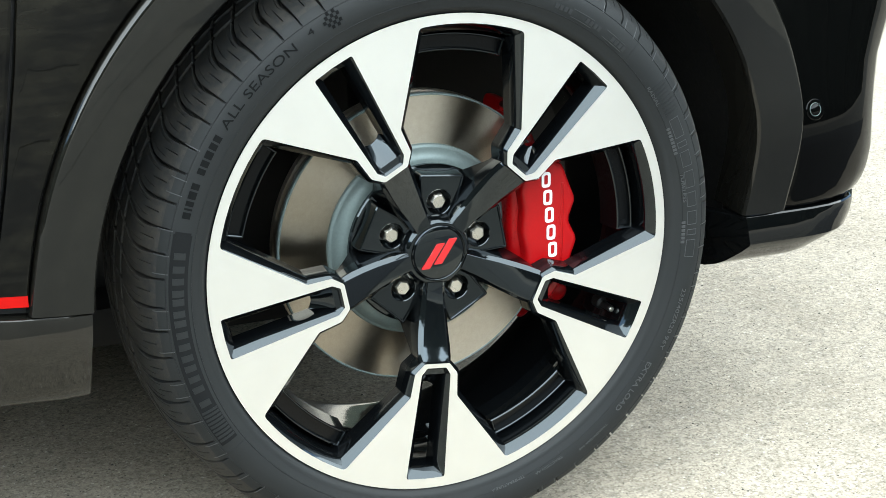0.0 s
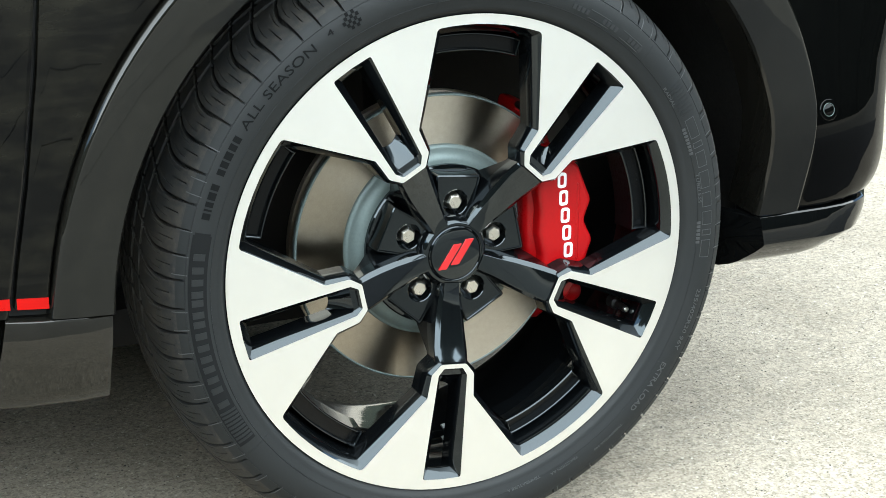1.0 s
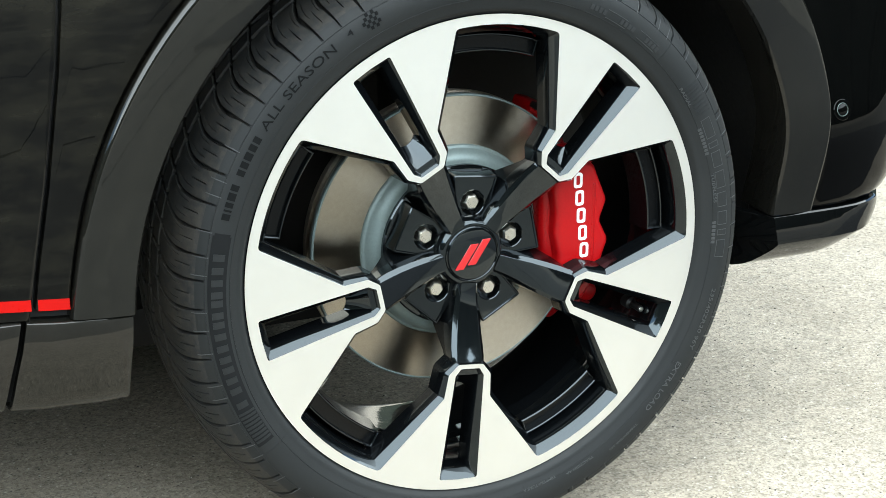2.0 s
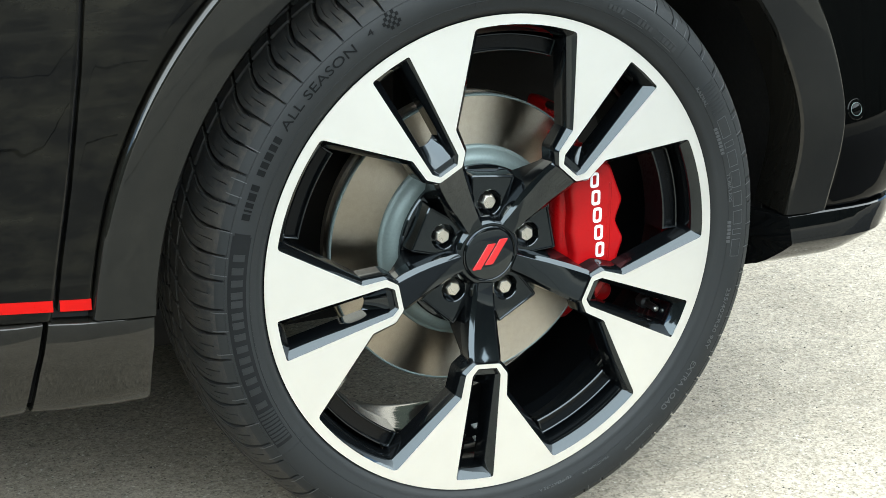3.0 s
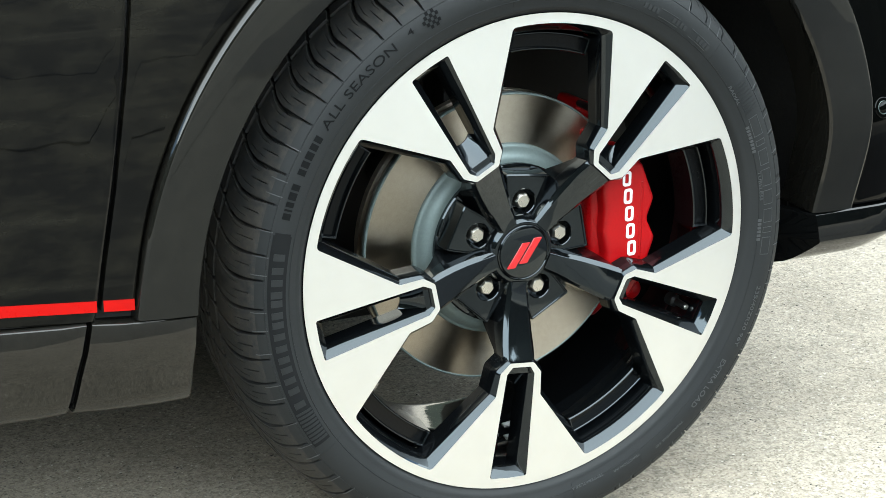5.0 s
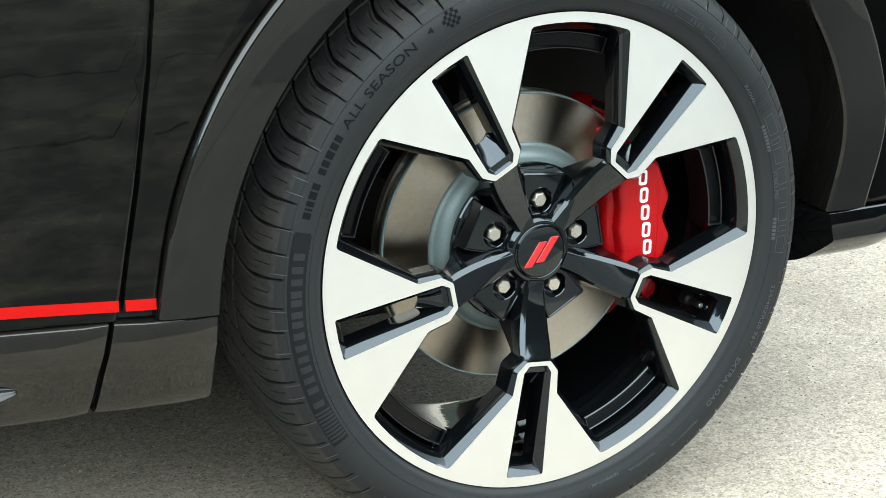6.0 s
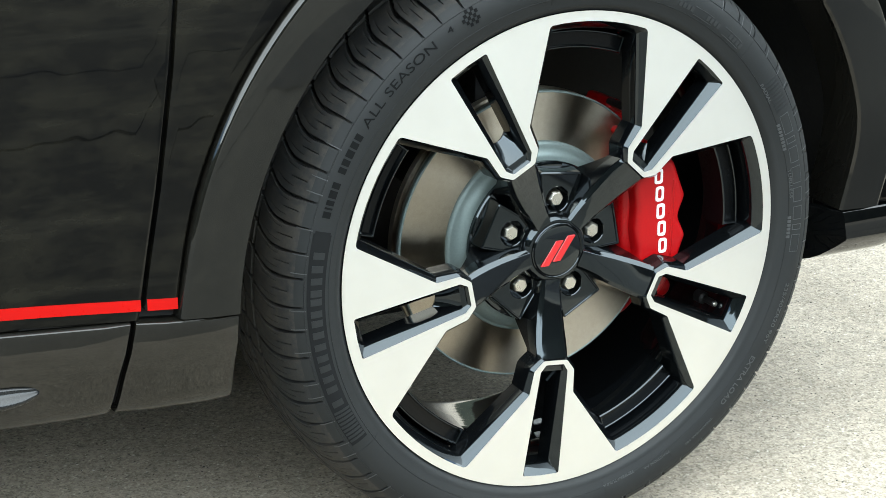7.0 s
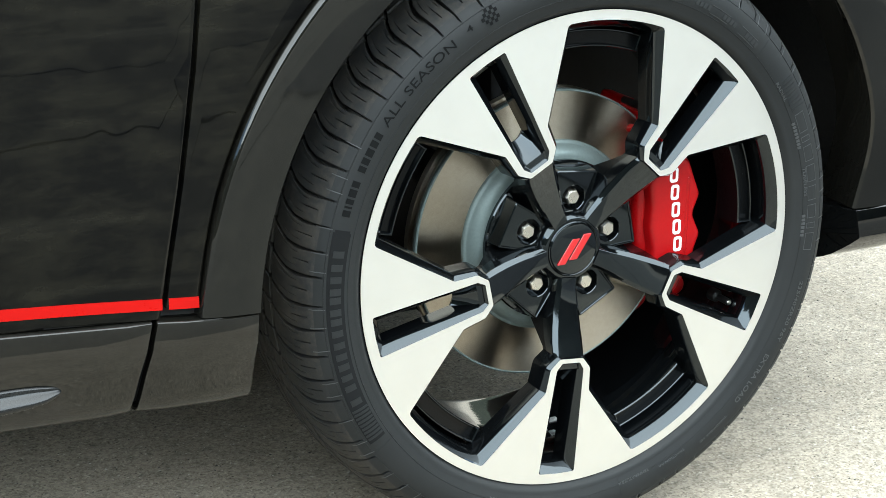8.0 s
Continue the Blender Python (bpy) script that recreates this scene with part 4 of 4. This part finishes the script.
# scoop laid proud on the rocker: ledge tilted to mirror sky, dark brow above
bm = bmesh.new()
rows = []
for k in range(33):
    f = (k / 32) ** 2
    x = -0.597 - 0.30 * f
    hgt = 0.0105 * math.sqrt(max(0.0, 1 - max(0.0, 1 - f / 0.22) ** 2)) * (1 - smooth01(0.8, 1.0, f)) + 0.0003
    zc = 0.3225 + 0.004 * f
    g = min(1.0, hgt / 0.007)
    y = side(x, 0.42) + 0.0035 + 0.006 * (1 - g)
    sec = ((0.0040, 1.12), (0.0002, 1.04), (-0.0006, 0.90), (-0.0006, 0.66), (-0.0012, 0.46), (-0.0034, 0.26), (-0.0060, 0.04), (-0.0078, -0.20), (-0.0084, -0.42), (-0.0076, -0.66), (-0.0046, -0.90), (0.0010, -1.06), (0.0080, -1.15))
    rows.append([(x, y + dy * (0.35 + 0.65 * g) * (0.6 + 0.4 * smooth01(0.01, 0.10, f)), zc + hgt * dz) for dy, dz in sec])
sheet(bm, rows)
part("scoop", bm, SATIN, rocker, "teardrop scoop with glossy ledge", angle=75)

# dark jamb behind the panel gaps
bm = bmesh.new()
box(bm, -0.53, -0.415, -0.038, 0.02, 0.37, 0.90)
part("front_jamb", bm, GAP, car, "", BODY_AT)
bm = bmesh.new()
box(bm, -0.565, -0.45, -0.004, 0.02, 0.272, 0.372)
part("sill_jamb", bm, GAP, car, "", BODY_AT)
bm = bmesh.new()
box(bm, -1.50, -1.38, -0.03, 0.0, 0.30, 0.92)
part("door_jamb", bm, GAP, car, "", BODY_AT)

# ---- nose ----
NOSE = [(0.430, 0.0015), (0.455, 0.0), (0.485, 0.0), (0.515, 0.0025), (0.542, 0.0095), (0.565, 0.022), (0.585, 0.046), (0.600, 0.075), (0.615, 0.12), (0.636, 0.21), (0.66, 0.34), (0.685, 0.55), (0.70, 0.863)]


def nose_row(z, dx, dy, x_first, inner=0.0):
    row = []
    for i, (x, y) in enumerate(NOSE):
        xx = max(x + dx * smooth01(0.44, 0.60, x), x_first + 0.004 * i)
        row.append((x_first if i == 0 else xx, y + dy, z))
    if inner:
        row.insert(0, (x_first - 0.03, row[0][1] + inner, z))
    return row + [(x, 2 * 0.863 - y, z) for x, y, z in reversed(row[:-1])]


bm = bmesh.new()
rows = []
for z, dx, dy in ((0.86, -0.01, 0.02), (0.78, 0.03, 0.004), (0.70, 0.045, 0.0), (0.62, 0.034, -0.001), (0.56, 0.022, -0.001), (0.507, 0.006, 0.0), (0.47, 0.004, 0.0), (0.44, 0.005, 0.0), (0.415, 0.008, 0.0), (0.395, 0.0105, 0.0), (0.378, 0.0095, 0.0), (0.368, 0.007, 0.0), (0.359, 0.003, 0.0), (0.351, -0.003, 0.0), (0.345, -0.009, 0.0006), (0.341, -0.014, 0.002), (0.3390, -0.018, 0.005)):
    a = math.degrees(math.asin(max(-1, min(1, (z - HUB) / 0.475))))
    r = arch_edge(a, 0.4615, 0.480) - 0.005
    xs = math.sqrt(max(0.01, r * r - (z - HUB) ** 2)) if z - HUB < r else 0.05
    lean = max(0.0, z - 0.43)
    xs -= 0.68 * front_foot(z)
    rows.append(nose_row(z, dx + 0.234 * lean, dy + nose_tuck(z) - 0.001 + 0.30 * lean, max(0.06, xs)))
sheet(bm, rows)
bumper = part("front_bumper", bm, DARK_PAINT, car, "gloss black front bumper corner", BODY_AT)

bm = bmesh.new()
rows = []
for z, dx, dy, x0 in ((0.3378, -0.024, 0.030, 0.388), (0.3376, -0.014, 0.0092, 0.388), (0.3360, -0.012, 0.0074, 0.388), (0.332, -0.012, 0.0064, 0.389), (0.322, -0.016, 0.0042, 0.390), (0.312, -0.022, 0.0026, 0.391), (0.304, -0.028, 0.0015, 0.392), (0.3015, -0.032, 0.0030, 0.392), (0.292, -0.042, 0.013, 0.388), (0.284, -0.052, 0.022, 0.382), (0.277, -0.064, 0.030, 0.376), (0.271, -0.078, 0.040, 0.370), (0.267, -0.097, 0.052, 0.362), (0.266, -0.12, 0.12, 0.355)):
    rows.append(nose_row(z, dx, dy, x0, 0.05))
sheet(bm, rows)
part("bumper_lip", bm, LIP, car, "gloss black lower bumper lip", BODY_AT)

# parking sensor
bm = bmesh.new()
revolve(bm, [(0.0, -0.0006), (0.0062, -0.0006), (0.0070, -0.0002), (0.0074, 0.0010), (0.0080, 0.0010), (0.0086, -0.0004), (0.0120, -0.0003), (0.0130, 0.0004), (0.0134, 0.003)], 40)
sensor_at = pose(0.4762, 0.0082, 0.4592, -15, 0, 2)
sensor = part("parking_sensor", bm, DARK_PAINT, car, "round black parking sensor in its ring", BODY_AT @ sensor_at)
bm = bmesh.new()
revolve(bm, [(0.0072, 0.0002), (0.0077, -0.0008), (0.0083, 0.0002)], 40)
part("sensor_ring", bm, HAT, sensor)

# wheel-house liner
bm = bmesh.new()
rows = []
for a in np.linspace(173, -11, 62):
    c, s = math.cos(radians(a)), math.sin(radians(a))
    r = arch_edge(a, 0.428, 0.438)
    wave = 0.004 * math.sin(radians(a) * 14)
    row = [((r + 0.002) * c, flare_y(r * c, HUB + r * s) + 0.055, HUB + (r + 0.002) * s)]
    row += [((r + wave) * c, y, HUB + (r + wave) * s) for y in (0.10, 0.18, 0.30, 0.36)]
    row += [(0.30 * c, 0.38, HUB + 0.30 * s), (0.12 * c, 0.39, HUB + 0.12 * s)]
    rows.append(row)
sheet(bm, rows)
liner = part("wheel_liner", bm, TRIM, car, "dull black wheel-house liner", BODY_AT)
for x, y, z in ((0.4085, 0.078, 0.4755),):
    bm = bmesh.new()
    revolve(bm, [(0.0, -0.003), (0.004, -0.002), (0.006, 0.0), (0.006, 0.006)], 20)
    part("push_clip", bm, GAP, liner, "", pose(x, y, z, 0, 0, -50))

# moulded teardrop bulge low on the liner
bm = bmesh.new()
rows = []
for k in range(13):
    f = k / 12
    wide = 0.0008 + 0.0105 * math.sin(math.pi * f ** 0.55) ** 0.8
    rows.append([(0.4110 + 0.006 * f - 0.0075 * math.cos(math.pi * q / 2) * wide / 0.0113, 0.084 + wide * q, 0.338 - 0.058 * f) for q in np.linspace(-1, 1, 9)])
sheet(bm, rows)
part("liner_bulge", bm, TRIM, liner, angle=60)

# ---- the rest of the shell, out of sight: it shades the ground ----
bm = bmesh.new()
box(bm, -2.20, -0.56, 0.20, 1.526, 0.20, 0.90, 0.02)
part("floor_pan", bm, GAP, car, "dark floor and sills")
# unseen tray and plates added to deepen the shade on the ground
bm = bmesh.new()
box(bm, -2.60, 0.30, 0.34, 1.386, 0.16, 0.22, 0.02)
part("shade_tray", bm, GAP, car)
for y0, y1 in ((0.03, 0.23), (1.496, 1.696)):
    bm = bmesh.new()
    box(bm, -2.15, -0.53, y0, y1, 0.268, 0.276, 0.003)
    part("shade_plate", bm, GAP, car)
bm = bmesh.new()
box(bm, -0.468, 0.42, 0.41, 1.316, 0.20, 0.90, 0.02)
part("engine_bay", bm, GAP, car)
bm = bmesh.new()
box(bm, -3.05, -2.203, 0.41, 1.316, 0.25, 0.90, 0.02)
part("boot_floor", bm, GAP, car)

bm = bmesh.new()
rows = []
for x, z, w in ((0.66, 0.84, 0.62), (0.56, 0.91, 0.74), (0.35, 0.955, 0.80), (0.0, 0.99, 0.825), (-0.45, 1.02, 0.835), (-0.62, 1.03, 0.835)):
    rows.append([(x, 0.863 + w * t, z - 0.05 * abs(t) ** 4 - (0.04 if abs(t) == 1 else 0)) for t in (-1, -0.96, -0.8, -0.4, 0, 0.4, 0.8, 0.96, 1)])
sheet(bm, rows)
thicken(bm, 0.0)
part("bonnet", bm, PAINT, car, "gloss black bonnet", BODY_AT)

bm = bmesh.new()
rows = []
for x, z, w in ((-0.62, 1.03, 0.80), (-1.30, 1.56, 0.58), (-1.7, 1.615, 0.58), (-2.5, 1.58, 0.57), (-3.05, 1.48, 0.55), (-3.30, 1.05, 0.74)):
    k = 0.93
    rows.append([(x, 0.863 - 0.86, 0.92), (x, 0.863 - 0.84, 0.97)] + [(x, 0.863 + w * t, max(0.98, z - 0.03 * t * t)) for t in (-1, -0.5, 0, 0.5, 1)] + [(x, 0.863 + 0.84, 0.97), (x, 0.863 + 0.86, 0.92)])
sheet(bm, rows)
part("cabin", bm, GLASS, car, "dark glazed upper cabin", BODY_AT)

RX = -WHEELBASE
bm = bmesh.new()
rows = []
for a in np.linspace(182, -2, 70):
    c, s = math.cos(radians(a)), math.sin(radians(a))
    lim = (0.93 - HUB) / s if s > 1e-3 else 9
    lim = min(lim, (0.90 if c < 0 else 0.432) / max(abs(c), 1e-3))
    rows.append([(RX + r * c, side(RX, HUB + r * s) + 0.25 * max(0, -0.45 - r * c) ** 2, HUB + r * s) for r in [0.40 + (max(lim, 0.41) - 0.40) * k / 6 for k in range(7)]])
sheet(bm, rows)
thicken(bm, 0.02)
part("rear_quarter", bm, PAINT, car, "gloss black rear quarter panel", BODY_AT)
bm = bmesh.new()
sheet(bm, [[(x + 0.05 * (1 - abs(t) ** 3) * -1, 0.863 + 0.80 * t, z) for t in (-1, -0.9, -0.6, 0, 0.6, 0.9, 1)] for x, z in ((-3.50, 0.28), (-3.60, 0.45), (-3.58, 0.70), (-3.50, 0.90), (-3.30, 1.06))])
part("tailgate", bm, PAINT, car, "gloss black tail", BODY_AT)

# far flank: the same panels mirrored
for ob in [o for o in car.children if o.name.split(".")[0] in ("arch_flare", "front_wing", "front_door", "rear_door", "rocker_panel", "sill_cover", "rear_quarter")]:
    other = new(ob.name.split(".")[0], ob.data)
    other.parent = car
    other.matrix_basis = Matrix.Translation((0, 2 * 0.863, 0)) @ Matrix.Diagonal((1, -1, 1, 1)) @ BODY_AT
copy_thing(wheel, pose(RX, 0, HUB, 0, 40, 0))
copy_thing(wheel, pose(0, 2 * 0.863, HUB, 0, 20, 180))
copy_thing(wheel, pose(RX, 2 * 0.863, HUB, 0, 55, 180))

# loose grit on the paving near the car
def grit_mesh(count):
    rand = random.Random(11)
    verts, faces = [], []
    for _ in range(count):
        x, y = rand.uniform(-1.1, 1.7), rand.uniform(-0.55, 1.5)
        if (x * x / 0.16 + (y - 0.1) ** 2 / 0.016) < 1:
            continue
        r = 0.0007 + 0.0013 * rand.random() ** 2.5
        n = len(verts)
        turn = rand.uniform(0, 6.28)
        for k in range(4):
            a = turn + k * 1.571 + rand.uniform(-0.3, 0.3)
            q = r * rand.uniform(0.7, 1.3)
            verts.append((x + q * math.cos(a), y + q * math.sin(a), 0.0004))
        verts.append((x + 0.3 * r * rand.uniform(-1, 1), y + 0.3 * r * rand.uniform(-1, 1), r * rand.uniform(0.5, 1.0)))
        faces += [(n + k, n + (k + 1) % 4, n + 4) for k in range(4)]
    mesh = bpy.data.meshes.new("grit")
    mesh.from_pydata(verts, [], faces)
    return mesh


GRIT = material("grit_grains", (0.4, 0.38, 0.33), 0.8)
geo = GRIT.node_tree.nodes.new("ShaderNodeNewGeometry")
link(GRIT, ramp(GRIT, geo.outputs["Random Per Island"], [(0.0, (0.035, 0.03, 0.026)), (0.4, (0.11, 0.1, 0.083)), (0.65, (0.24, 0.22, 0.185)), (0.88, (0.34, 0.315, 0.265)), (0.97, (0.46, 0.43, 0.37))]), shader(GRIT)["Base Color"])
grit_ob = new("grit", grit_mesh(24000))
grit_ob.data.materials.append(GRIT)
tagged(grit_ob, "loose pale and dark grit scattered on the concrete", "grit", kind="stuff")
